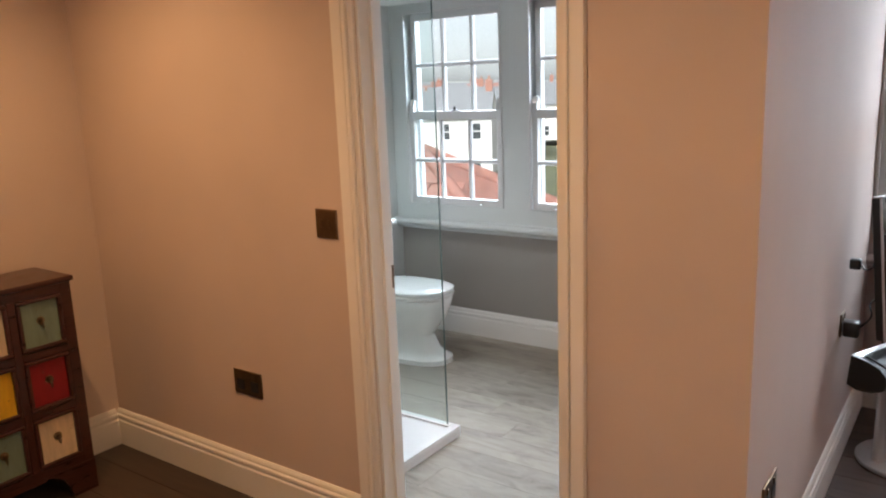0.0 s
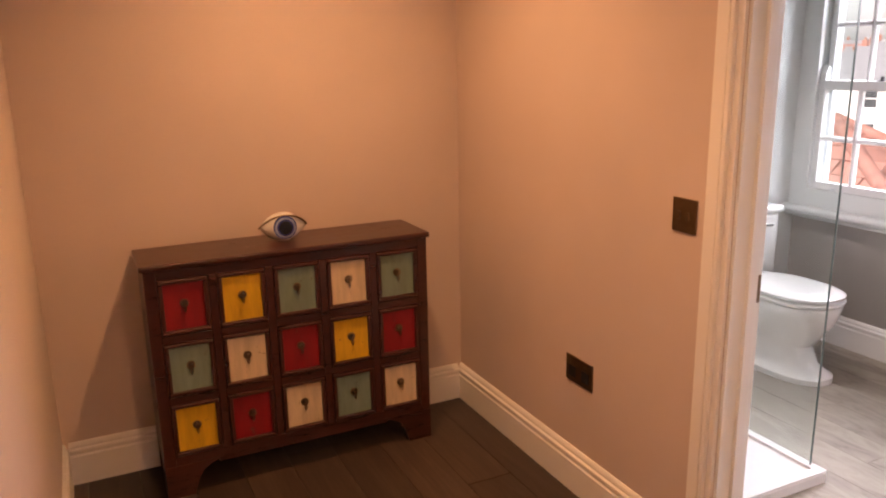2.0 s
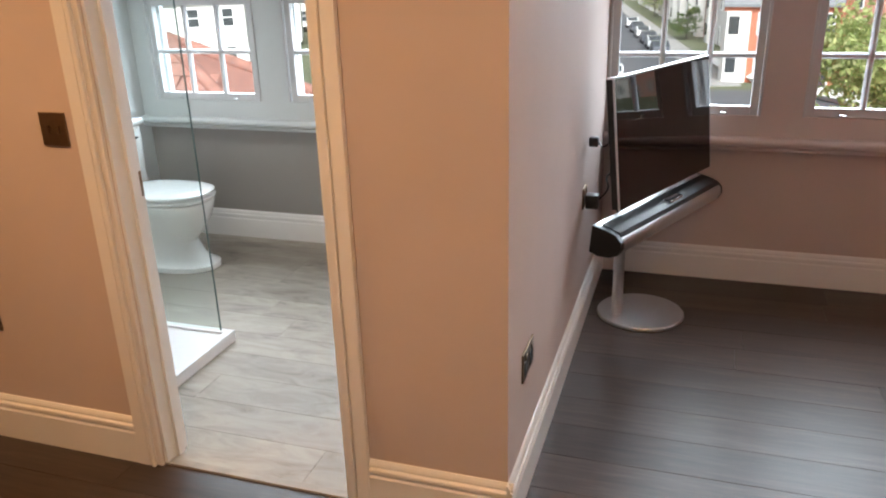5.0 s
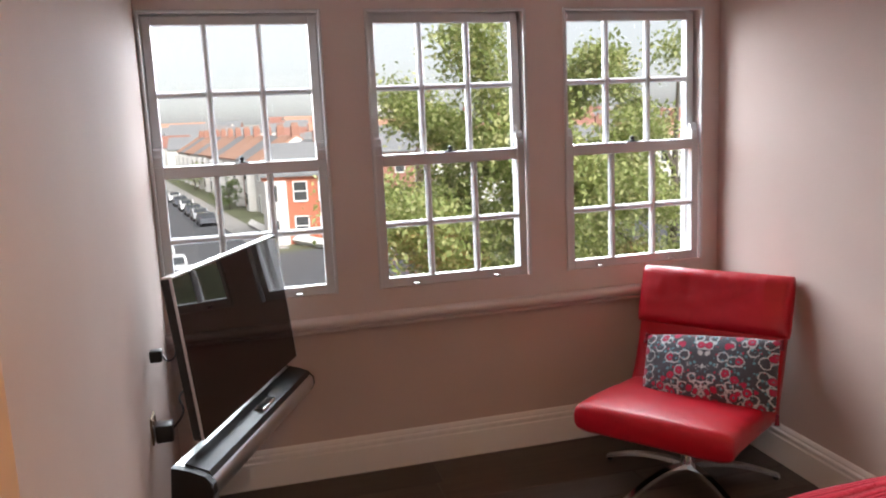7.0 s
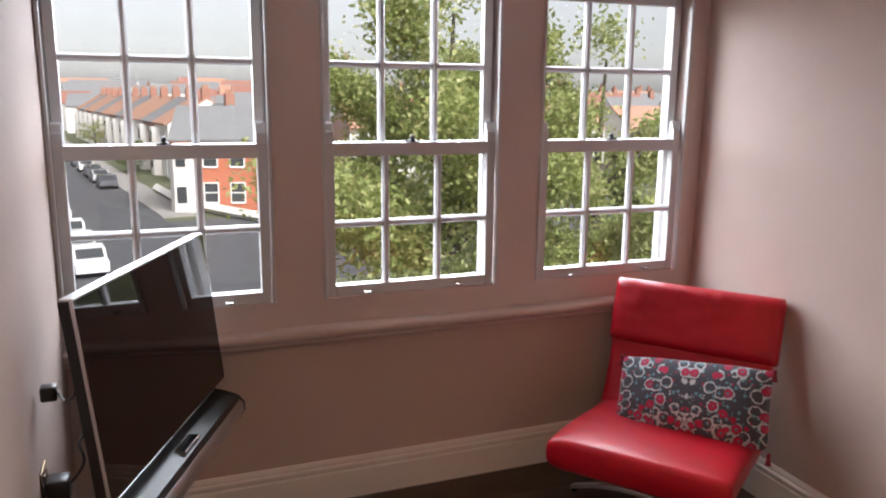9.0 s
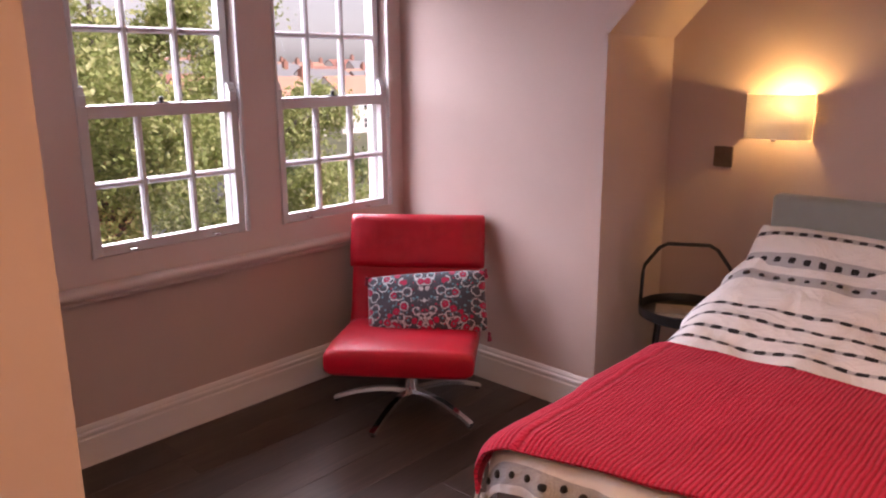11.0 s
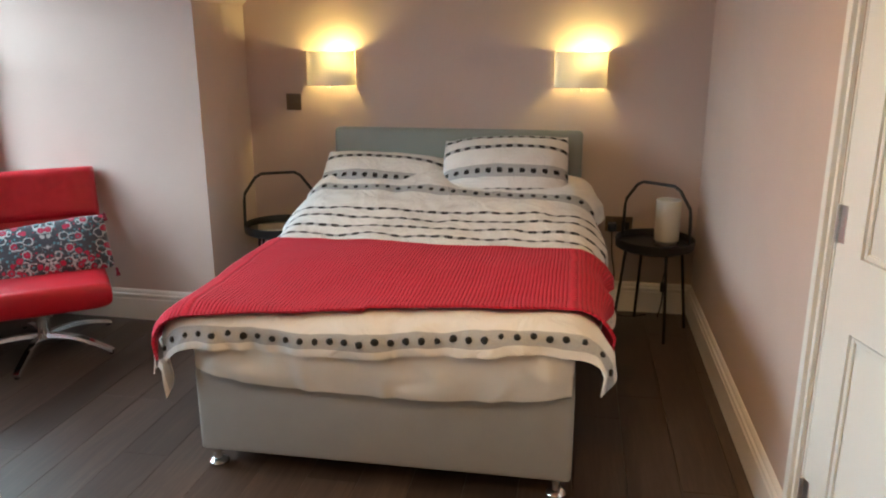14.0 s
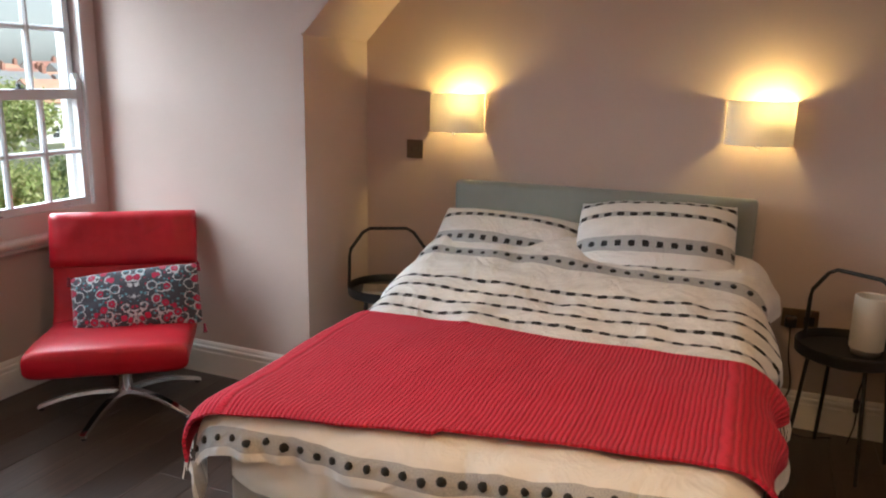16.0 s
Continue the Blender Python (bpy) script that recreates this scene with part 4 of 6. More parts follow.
# ---- bed ----
BX0, BX1, BY0, BY1 = 1.205, 3.085, -1.098, 0.252
BYC = (BY0 + BY1) / 2
bed = thing("divan_bed", pose(0, 0, 0), "grey fabric divan double bed with a padded headboard", "bed")
part("divan_base", boxes((BX0, BY0, 0.070, BX1, BY1, 0.395), bevel=0.016), M_DIVAN, bed, smooth=50)
part("mattress", boxes((BX0 + 0.005, BY0 + 0.005, 0.397, BX1, BY1 - 0.005, 0.595), bevel=0.055), M_SHEET, bed, "white sheeted mattress", 60)
bm = boxes((3.02, BY0 - 0.002, 0.18, 3.10, BY1 + 0.03, 1.052), bevel=0.022)
part("headboard", bm, M_HEADB, bed, "padded sage grey headboard", 50)
for fx in (BX0 + 0.035, BX1 - 0.08):
    for fy in (BY0 + 0.05, BY1 - 0.05):
        bm = lathe([(0.026, 0.0), (0.034, 0.004), (0.036, 0.012), (0.031, 0.020), (0.016, 0.026), (0.013, 0.045), (0.020, 0.060), (0.020, 0.071)], 20, at=(fx, fy, 0))
        part("glide", bm, M_CHROME, bed, "chrome glide foot", 40)


def hanging_sheet(s, t):
    """The loose sheet between mattress and divan, sagging over the foot end."""
    low = 0.400 - 0.044 * max(0.0, math.sin(math.pi * min(1.0, t * 1.02))) ** 0.75
    z = 0.55 + (low - 0.55) * s
    n = noise.noise(Vector((t * 7, s * 1.5, 6.0)))
    bulge = 0.020 + 0.026 * math.sin(math.pi * s * 0.8) + 0.009 * n + 0.006 * math.sin(t * 40 + 6 * n) * s
    y = BY1 - 0.01 - (BY1 - BY0 - 0.02) * t
    return Vector((BX0 - bulge * min(1.0, 14 * t, 14 * (1 - t) + 0.25), y, z + 0.004 * n * s))


part("valance_sheet", sheet(hanging_sheet, 16, 90, 0.003), M_SHEET, bed, "white sheet sagging over the divan", 70)


def drape(a, b, lift=0.0, rumple=1.0):
    """A cloth point on the bed. a: metres from the foot edge of the bed (negative hangs down); b: metres from the bed's middle line."""
    r, hw = 0.075, (BY1 - BY0) / 2 - 0.035
    a += 0.05 * min(1.0, max(0.0, -b / 0.55)) * min(1.0, max(0.0, (0.5 - a) / 0.4))
    sgn, s = (1 if b >= 0 else -1), abs(b)
    n1 = noise.noise(Vector((a * 2.2, b * 2.2, 1.7)))
    n2 = noise.noise(Vector((a * 6.5, b * 6.0, 4.1)))
    n3 = noise.noise(Vector((a * 15, b * 13, 9.3)))
    n2, n3 = n2 * rumple, n3 * rumple

    def over(q):
        if q <= 0:
            return q, 0.0
        arc = r * math.pi / 2
        if q < arc:
            return r * math.sin(q / r), r * (1 - math.cos(q / r))
        return r, r + q - arc

    ys, zd = over(s - hw)
    xs_, zf = over(0.045 - a)
    hang = min(1.0, (zd + zf) / 0.10)
    puff = 0.020 * math.exp(-((s - hw + 0.02) / 0.16) ** 2)
    climb = max(0.0, a - 0.80)
    top = 0.632 + 0.02 * min(1, max(0, a) / 0.6) + 0.24 * climb * climb / (climb + 0.12) - 0.012 * max(0.0, s / hw - 0.7)
    both = min(zd, zf)
    z = top - max(zd, zf) - (0.85 if b > 0 else 0.35) * both + (0.015 * n1 + 0.013 * n2 + 0.006 * n3) * (1 - 0.5 * hang)
    flare = hang * (0.016 * n1 + 0.026 * math.sin(a * 17 + 3 * n1) * (0.3 + min(1, zd / 0.2)) + 0.008 * n2)
    flare_f = hang * (0.012 * n1 + 0.014 * math.sin(b * 13 + 2 * n1) + 0.010 * n2 + 0.007 * math.sin(b * 47 + 9 * n1) * min(1.0, zf / 0.09))
    x = BX0 + 0.045 - xs_ if zf > 0 else BX0 + a
    x -= (flare_f + 0.03 * min(1, zf / 0.1) + lift) if zf > 0 else 0
    y = BYC + sgn * ((hw + ys if zd > 0 else s) + (flare + 0.06 * min(1, zd / 0.1) + 0.012 * min(1.0, both / 0.1) + lift if zd > 0 else 0))
    return Vector((x, y, z + lift))


def cloth(a0, a1, b0, b1, lift, nu, nv, thick):
    fn = lambda s, t: drape(a0 + (a1 - a0) * s, b0 + (b1 - b0) * t, lift)
    return sheet(fn, nu, nv, thick, lambda s, t: (a0 + 0.15 + (a1 - a0) * s, b0 + (b1 - b0) * t))


duvet = thing("duvet", pose(0, 0, 0), "white cotton duvet with grey bands and black tufts", "duvet")
part("cover", cloth(-0.125, 1.68, -0.85, 0.90, 0.0, 130, 170, 0.007), M_DUVET, duvet, smooth=70)


def tufts(rows, seed):
    """Small black thread knots along lines across the bed: (metres from the foot, slant, pitch, size)."""
    rnd = random.Random(seed)
    meshes = []
    for k in range(5):
        bm = bmesh.new()
        rings = [[bm.verts.new((f * rnd.uniform(0.85, 1.15) * math.cos(TAU * q / 8), f * rnd.uniform(0.85, 1.15) * math.sin(TAU * q / 8), h)) for q in range(8)] for f, h in ((1.0, -0.1), (0.95, 0.35), (0.6, 0.65))]
        for r0, r1 in zip(rings, rings[1:]):
            for q in range(8):
                bm.faces.new((r0[q], r0[(q + 1) % 8], r1[(q + 1) % 8], r1[q]))
        bm.faces.new(rings[-1])
        meshes.append(mesh_of("tuft", bm, M_TUFT, 60))
    for a0, slant, pitch, size in rows:
        for k in range(int(1.66 / pitch)):
            b = -0.82 + pitch * (k + 0.5)
            a = a0 + slant * b + rnd.uniform(-0.004, 0.004)
            p = drape(a, b)
            du, dv = drape(a + 0.01, b) - p, drape(a, b + 0.01) - p
            n = du.cross(dv).normalized()
            tu = du.normalized()
            m = Matrix((tu, n.cross(tu), n)).transposed().to_4x4()
            ob = new("tuft", meshes[rnd.randrange(5)])
            ob.parent = duvet
            ob.matrix_basis = Matrix.Translation(p) @ m @ Matrix.Rotation(rnd.uniform(0, TAU), 4, "Z") @ Matrix.Scale(size * rnd.uniform(0.85, 1.2), 4)


tufts([(-0.072, 0.0, 0.052, 0.0118), (1.435, 0.07, 0.058, 0.0125)], 4)
throw = thing("throw_blanket", pose(0, 0, 0), "red ribbed wool throw laid across the bed", "blanket")
TH0, TH1, TB0, TB1 = 0.05, 0.835, -0.83, 0.84


def throw_at(s, t, lift=0.021):
    b = TB0 + (TB1 - TB0) * t
    a0 = TH0 - 0.075 * max(0.0, b) / 0.6 + 0.03 * max(0.0, -b) / 0.6
    a = a0 + (TH1 - a0) * s
    return drape(a, b, lift + 0.004 * math.exp(-((s * 14) ** 2)), 0.35)


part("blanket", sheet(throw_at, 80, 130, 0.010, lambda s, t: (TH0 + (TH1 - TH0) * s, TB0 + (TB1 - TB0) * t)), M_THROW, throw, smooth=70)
for tt, db in ((0.0, -1), (1.0, 1)):
    bm = bmesh.new()
    for k in range(58):
        p = throw_at((k + 0.5) / 58, tt)
        tube([p, p + Vector((0.004 * random.uniform(-1, 1), db * 0.006, -0.025)), p + Vector((0.012 * random.uniform(-1, 1), db * 0.004, -0.055))], 0.0022, 5, bm)
    part("fringe", bm, M_SHEET, throw, "pale tasselled fringe")


def pillow_mesh(w, hgt, d, seed, nu=40, nv=30):
    """A plump cushion in local x (width), z (height), y (depth), with its front at -y. UV is in metres from the lower edge."""
    bm = bmesh.new()
    layer = bm.loops.layers.uv.new("UVMap")

    def point(s, t, side):
        u, v = 2 * s - 1, 2 * t - 1
        p = (1 - abs(u) ** 2.5) ** 0.55 * (1 - abs(v) ** 2.3) ** 0.55
        n = noise.noise(Vector((u * 1.7 + seed, v * 1.7, side))) * 0.12 + noise.noise(Vector((u * 5 + seed, v * 4, side))) * 0.05
        pin = 1 - 0.05 * (v * v) * (1 - u * u) * 1.0
        return Vector((w / 2 * u * (1 - 0.045 * (1 - v * v)) * (1 - 0.05 * abs(v) ** 3), side * d / 2 * p * (1 + n), hgt / 2 * v * pin * (1 - 0.13 * abs(u) ** 3 * (1 - 0.35 * abs(u) ** 9)) + 0.008 * n * v * d / 0.15))

    for side in (-1, 1):
        grid = [[bm.verts.new(point(i / nu, j / nv, side)) for j in range(nv + 1)] for i in range(nu + 1)]
        for i in range(nu):
            for j in range(nv):
                f = bm.faces.new((grid[i][j], grid[i + 1][j], grid[i + 1][j + 1], grid[i][j + 1]))
                for lp, (p, q) in zip(f.loops, ((i, j), (i + 1, j), (i + 1, j + 1), (i, j + 1))):
                    lp[layer].uv = (q / nv * hgt, p / nu * w)
    bmesh.ops.remove_doubles(bm, verts=bm.verts, dist=0.0004)
    bmesh.ops.recalc_face_normals(bm, faces=bm.faces)
    return bm


for px, py, pz, tilt, roll, w, hh, dd, seed, lab in ((2.86, -0.03, 0.79, -50, 2, 0.70, 0.40, 0.15, 3.1, "flatter striped pillow against the headboard"), (2.85, -0.70, 0.855, -42, -3, 0.69, 0.45, 0.21, 8.7, "plump striped pillow propped on the headboard")):
    me = pillow_mesh(w, hh, dd, seed)
    ob = solid("pillow", me, M_PILLOW, lab, "pillow", smooth=70, group="bed pillows")
    ob.matrix_world = pose(px, py, pz) @ pose(0, 0, 0, 0, 0, -90) @ pose(0, 0, 0, tilt, roll, 0)


# ---- bedside tables ----
def bedside(m, label, turn):
    t = thing("tray_table", m, label, "side table", "bedside tray tables")
    prof = [(0.002, 0.470), (0.196, 0.470), (0.202, 0.474), (0.205, 0.515), (0.201, 0.519), (0.198, 0.515), (0.194, 0.482), (0.002, 0.480)]
    part("tray", lathe(prof, 48), M_BLKMET, t, "black round metal tray", 40)
    part("ring", lathe([(0.160, 0.458), (0.168, 0.458), (0.168, 0.470), (0.160, 0.470)], 40), M_BLKMET, t, smooth=40)
    for k in range(4):
        a = math.pi / 4 + k * math.pi / 2 + turn
        part("leg", tube([(0.155 * math.cos(a), 0.155 * math.sin(a), 0.465), (0.205 * math.cos(a), 0.205 * math.sin(a), 0.0)], 0.008, 10), M_BLKMET, t, smooth=40)
    pts = [(0.0, -0.197, 0.50), (0, -0.192, 0.66), (0, -0.186, 0.70), (0, -0.125, 0.785), (0, -0.09, 0.805), (0, 0.09, 0.805), (0, 0.125, 0.785), (0, 0.186, 0.70), (0, 0.192, 0.66), (0, 0.197, 0.50)]
    part("carry_handle", tube(pts, 0.0085, 10), M_BLKMET, t, "black bent tube handle", 40)
    return t


bedside(pose(2.90, -1.495, 0, 0, 0, -36), "black metal tray table with a glass lamp on it", 0.15)
bedside(pose(2.90, 0.582, 0, 0, 0, 28), "black metal tray table with a book on it", 0.0)
lamp = thing("table_lamp", pose(2.915, -1.555, 0.482), "frosted glass cylinder lamp on the bedside table, off", "table lamp")
part("base", lathe([(0.052, 0), (0.054, 0.004), (0.054, 0.028), (0.050, 0.032)], 32), M_STEEL, lamp, smooth=40)
part("shade", lathe([(0.060, 0.022), (0.064, 0.026), (0.064, 0.236), (0.060, 0.240), (0.056, 0.236), (0.056, 0.034)], 36), M_FROST, lamp, "frosted glass shade", 40)
book = thing("book", pose(2.875, 0.60, 0.482, 0, 0, 24), "worn paperback book on the bedside table", "book")
part("page_block", boxes((-0.066, -0.096, 0.002, 0.066, 0.094, 0.018)), plain("paper", (0.62, 0.54, 0.42), 0.9), book)
part("cover", boxes((-0.07, -0.1, 0.018, 0.07, 0.1, 0.0205), (-0.07, -0.1, 0.0, 0.07, 0.1, 0.002), (-0.07, 0.094, 0.002, 0.07, 0.1, 0.018)), plain("faded_card", (0.42, 0.36, 0.28), 0.6, 0.3, 20), book)


def cable(points, r, label, group="cables"):
    cu = bpy.data.curves.new("power_cable", "CURVE")
    cu.dimensions, cu.bevel_depth, cu.bevel_resolution = "3D", r, 2
    sp = cu.splines.new("BEZIER")
    sp.bezier_points.add(len(points) - 1)
    for bp, p in zip(sp.bezier_points, points):
        bp.co, bp.handle_left_type, bp.handle_right_type = p, "AUTO", "AUTO"
    cu.materials.append(M_BLACK)
    return tagged(new("power_cable", cu), label, "cable", group)


plug = thing("plug", pose(3.19, -1.285, 0.505), "black plug in the bedside socket", "plug")
part("body", boxes((-0.045, -0.024, -0.026, 0.0, 0.024, 0.022), bevel=0.007), M_BLACK, plug, smooth=50)
cable([(3.15, -1.285, 0.485), (3.135, -1.29, 0.36), (3.14, -1.31, 0.2), (3.12, -1.27, 0.06), (3.09, -1.35, 0.006), (3.12, -1.50, 0.006)], 0.0035, "thin black lamp cable hanging to the floor")
cable([(2.95, -1.56, 0.465), (3.02, -1.58, 0.36), (3.05, -1.57, 0.24), (3.06, -1.575, 0.12), (3.09, -1.56, 0.006)], 0.0035, "thin black switch cable under the table")
sw = thing("cable_switch", pose(3.05, -1.57, 0.2), "black inline cable switch", "switch")
part("body", boxes((-0.011, -0.011, -0.03, 0.011, 0.011, 0.03), bevel=0.005), M_BLACK, sw, smooth=50)

# ---- wall lamps ----
for sy in SCONCE_Y:
    s = thing("wall_lamp", pose(XF, sy, 1.275), "cream linen half drum wall lamp, lit", "wall lamp", "bedside wall lamps")
    part("back_plate", boxes((-0.012, -0.05, 0.03, 0.0, 0.05, 0.16), bevel=0.003), M_CHROME, s)
    bm = bmesh.new()
    n = 28
    arc = []
    for k in range(n + 1):
        q = -1 + 2 * k / n
        arc.append((-0.030 - 0.085 * (1 - q * q) ** 0.5 if abs(q) < 1 else -0.030, 0.140 * q))
    arc = [(-0.004, -0.140)] + arc + [(-0.004, 0.140)]
    lo_ = [bm.verts.new((x, y, 0.0)) for x, y in arc]
    hi_ = [bm.verts.new((x, y, 0.188)) for x, y in arc]
    for k in range(len(arc) - 1):
        bm.faces.new((lo_[k], lo_[k + 1], hi_[k + 1], hi_[k]))
    bmesh.ops.recalc_face_normals(bm, faces=bm.faces)
    bmesh.ops.solidify(bm, geom=list(bm.faces), thickness=0.002)
    part("shade", bm, M_SHADE, s, "cream linen shade", 50)
    bm = tube([(-0.012, 0, 0.02), (-0.062, 0, 0.02), (-0.074, -0.035, 0.06), (-0.079, -0.055, 0.115)], 0.006, 10)
    part("arm", bm, M_CHROME, s, smooth=40)
    part("finial", lathe([(0.004, 0.02), (0.005, 0.0), (0.011, -0.005), (0.012, -0.012), (0.006, -0.018)], 16, at=(-0.062, 0, 0)), M_CHROME, s, "small chrome finial", 40)
    part("bulb_glass", lathe([(0.004, 0.108), (0.014, 0.110), (0.015, 0.115), (0.012, 0.120), (0.004, 0.122)], 16, at=(-0.079, -0.055, 0)), M_CHROME, s, smooth=50)

# ---- armchair ----
chair = thing("swivel_chair", pose(2.12, 1.575, 0, 0, 0, 127), "red leather armless swivel lounge chair", "chair")
# Local +y is the way that the chair faces.


def slab(path, width, thick, n_across=14, square=0.22, end=0.62, crease=0.0):
    """An upholstered slab that follows (y, z) points, across x."""
    pts = [Vector((0, y, z)) for y, z in path]
    fine = []
    for i in range(len(pts) - 1):
        p0, p1, p2, p3 = pts[max(i - 1, 0)], pts[i], pts[i + 1], pts[min(i + 2, len(pts) - 1)]
        for k in range(8):
            t = k / 8
            fine.append(0.5 * ((2 * p1) + (p2 - p0) * t + (2 * p0 - 5 * p1 + 4 * p2 - p3) * t * t + (3 * p1 - p0 - 3 * p2 + p3) * t ** 3))
    fine.append(pts[-1])
    bm = bmesh.new()
    rings = []
    m = len(fine)
    for i, p in enumerate(fine):
        ahead = (fine[min(i + 1, m - 1)] - fine[max(i - 1, 0)]).normalized()
        up = Vector((1, 0, 0)).cross(ahead)
        e = min(i, m - 1 - i) / (m - 1)
        soft = max(end, 0.7) if crease and i < m / 2 else end
        endf = min(1.0, soft + (1 - soft) * math.sin(min(1.0, e / (0.07 if end > 0.5 else 0.16)) * math.pi / 2))
        ring = []
        for k in range(n_across * 2 + 4):
            a = TAU * k / (n_across * 2 + 4)
            cx, cz = math.cos(a), math.sin(a)
            sx = math.copysign(abs(cx) ** square, cx)
            sz = math.copysign(abs(cz) ** 0.45, cz)
            if crease:
                sx, sz = cx, math.copysign(max(0.0, 1 - abs(cx) ** 9) ** 0.42, cz)
            wob = 0.004 * noise.noise(Vector((sx * 3, i * 0.22, sz))) + crease * max(0.0, noise.noise(Vector((sx * 11, i * 0.05, 3.0))) - 0.05) * math.sin(math.pi * (i / (m - 1)) ** 2)
            ring.append(bm.verts.new(p + Vector((1, 0, 0)) * (width / 2 * sx * (0.97 + 0.03 * endf)) + up * (thick / 2 * sz * endf + wob)))
        rings.append(ring)
    q = len(rings[0])
    for a, b in zip(rings, rings[1:]):
        for k in range(q):
            bm.faces.new((a[k], a[(k + 1) % q], b[(k + 1) % q], b[k]))
    bm.faces.new(rings[0][::-1]), bm.faces.new(rings[-1])
    bmesh.ops.recalc_face_normals(bm, faces=bm.faces)
    return bm


part("seat", slab([(-0.20, 0.325), (-0.05, 0.335), (0.15, 0.355), (0.32, 0.37), (0.425, 0.365)], 0.645, 0.125), M_LEATH, chair, "red leather seat cushion", 60)
part("backrest", slab([(-0.155, 0.34), (-0.20, 0.42), (-0.245, 0.53), (-0.275, 0.63)], 0.645, 0.10), M_LEATH, chair, "red leather back cushion", 60)
part("head_cushion", slab([(-0.262, 0.615), (-0.287, 0.70), (-0.312, 0.78), (-0.337, 0.868)], 0.675, 0.132, 46, 0.26, 0.42, -0.02), M_LEATH, chair, "red leather upper back cushion", 60)
part("shell", slab([(-0.40, 0.80), (-0.345, 0.60), (-0.27, 0.40), (-0.20, 0.275), (-0.05, 0.262), (0.2, 0.285)], 0.54, 0.022), M_BLACK, chair, "black moulded under shell", 60)
part("column", lathe([(0.03, 0.05), (0.03, 0.16), (0.05, 0.17), (0.05, 0.20), (0.10, 0.24), (0.10, 0.262)], 24), M_CHROME, chair, "chrome swivel column", 40)
for k in range(5):
    a = radians(125 + 72 * k - 127)
    ca, sa = math.cos(a), math.sin(a)
    bm = bmesh.new()
    rings = []
    for i in range(13):
        s = i / 12
        r = 0.02 + 0.365 * s
        z = 0.075 - 0.058 * s ** 1.8 + 0.012 * math.sin(s * math.pi)
        wd = 0.020 - 0.004 * s
        tk = 0.010 - 0.003 * s
        rings.append([bm.verts.new((r * ca - o * wd * sa, r * sa + o * wd * ca, z + p * tk)) for o, p in ((-1, -1), (1, -1), (0.8, 1), (-0.8, 1))])
    for p_, q_ in zip(rings, rings[1:]):
        for i in range(4):
            bm.faces.new((p_[i], p_[(i + 1) % 4], q_[(i + 1) % 4], q_[i]))
    bm.faces.new(rings[0][::-1]), bm.faces.new(rings[-1])
    bmesh.ops.recalc_face_normals(bm, faces=bm.faces)
    f = part("star_foot", bm, M_CHROME, chair, "curved chrome foot", 40)
    part("glide", lathe([(0.012, 0.0), (0.014, 0.003), (0.012, 0.014)], 14, at=(0.372 * ca, 0.372 * sa, 0)), M_BLACK, f)
me = pillow_mesh(0.585, 0.315, 0.15, 5.2)
cush = thing("lumbar_cushion", chair.matrix_world @ pose(-0.075, -0.02, 0.503) @ pose(0, 0, 0, 0, 0, 180) @ pose(0, 0, 0, -27, -5, 0), "floral printed lumbar cushion on the red chair", "cushion")
layer = me.loops.layers.uv["UVMap"]
for f in me.faces:
    for lp in f.loops:
        u, v = lp[layer].uv
        lp[layer].uv = (v - 0.2925, u - 0.157)
part("cover", me, M_FLORAL, cush, smooth=70)
for cx in (-1, 1):
    for cz in (-1, 1):
        bm = lathe([(0.003, 0.0), (0.008, -0.008), (0.006, -0.016), (0.011, -0.045), (0.002, -0.046)], 10, at=(cx * 0.287, 0, cz * 0.150))
        part("tassel", bm, plain("crimson_tassel", (0.20, 0.012, 0.03), 0.9), cush, "crimson corner tassel")

# ---- television ----
tvx = math.atan2(0.85, 0.365)
LEAN = Matrix.Translation((0, 0, 0.888)) @ pose(0, 0, 0, -6, 0, 0) @ Matrix.Translation((0, 0, -0.868))


def leaning(bm):
    """Tips a piece of the set back with its screen."""
    bmesh.ops.transform(bm, matrix=LEAN, verts=bm.verts)
    return bm


tv = thing("television", pose(0.305, 1.612, 0, 0, 0, math.degrees(tvx)), "flat television on a silver pedestal stand", "television")
# Local +x runs along the screen, the screen faces local -y.
pole_ring = lambda r: [(x, y + 0.115) for x, y in ovalring(-0.11, r, 0.62 * r, 24, 2)]
part("stand_base", lathe([(0.198, 0.0), (0.20, 0.003), (0.20, 0.013), (0.196, 0.018), (0.03, 0.021), (0.002, 0.021)], 64, at=(-0.01, 0.045, 0)), M_STEEL, tv, "round brushed aluminium base", 30)
part("stand_pole", loft([(0.02, pole_ring(0.036)), (0.25, pole_ring(0.034)), (0.80, pole_ring(0.034))]), M_STEEL, tv, smooth=40)
part("panel", leaning(boxes((-0.405, 0.0, 0.605, 0.475, 0.036, 1.128), bevel=0.004)), M_BLACK, tv)
m_ = Nodes("black_glass_screen")
M_TVG = m_.set(color=(0.006, 0.004, 0.005), rough=0.03, spec=0.5)
part("screen", leaning(boxes((-0.404, -0.004, 0.606, 0.474, -0.0005, 1.127))), M_TVG, tv, "dark glossy glass screen")
part("top_edge", leaning(boxes((-0.405, -0.004, 1.1285, 0.475, 0.034, 1.134), bevel=0.001)), M_STEEL, tv, "silver top edge")
for x0 in (-0.409, 0.4755):
    part("side_edge", leaning(boxes((x0, -0.004, 0.605, x0 + 0.0035, 0.004, 1.134))), M_STEEL, tv)
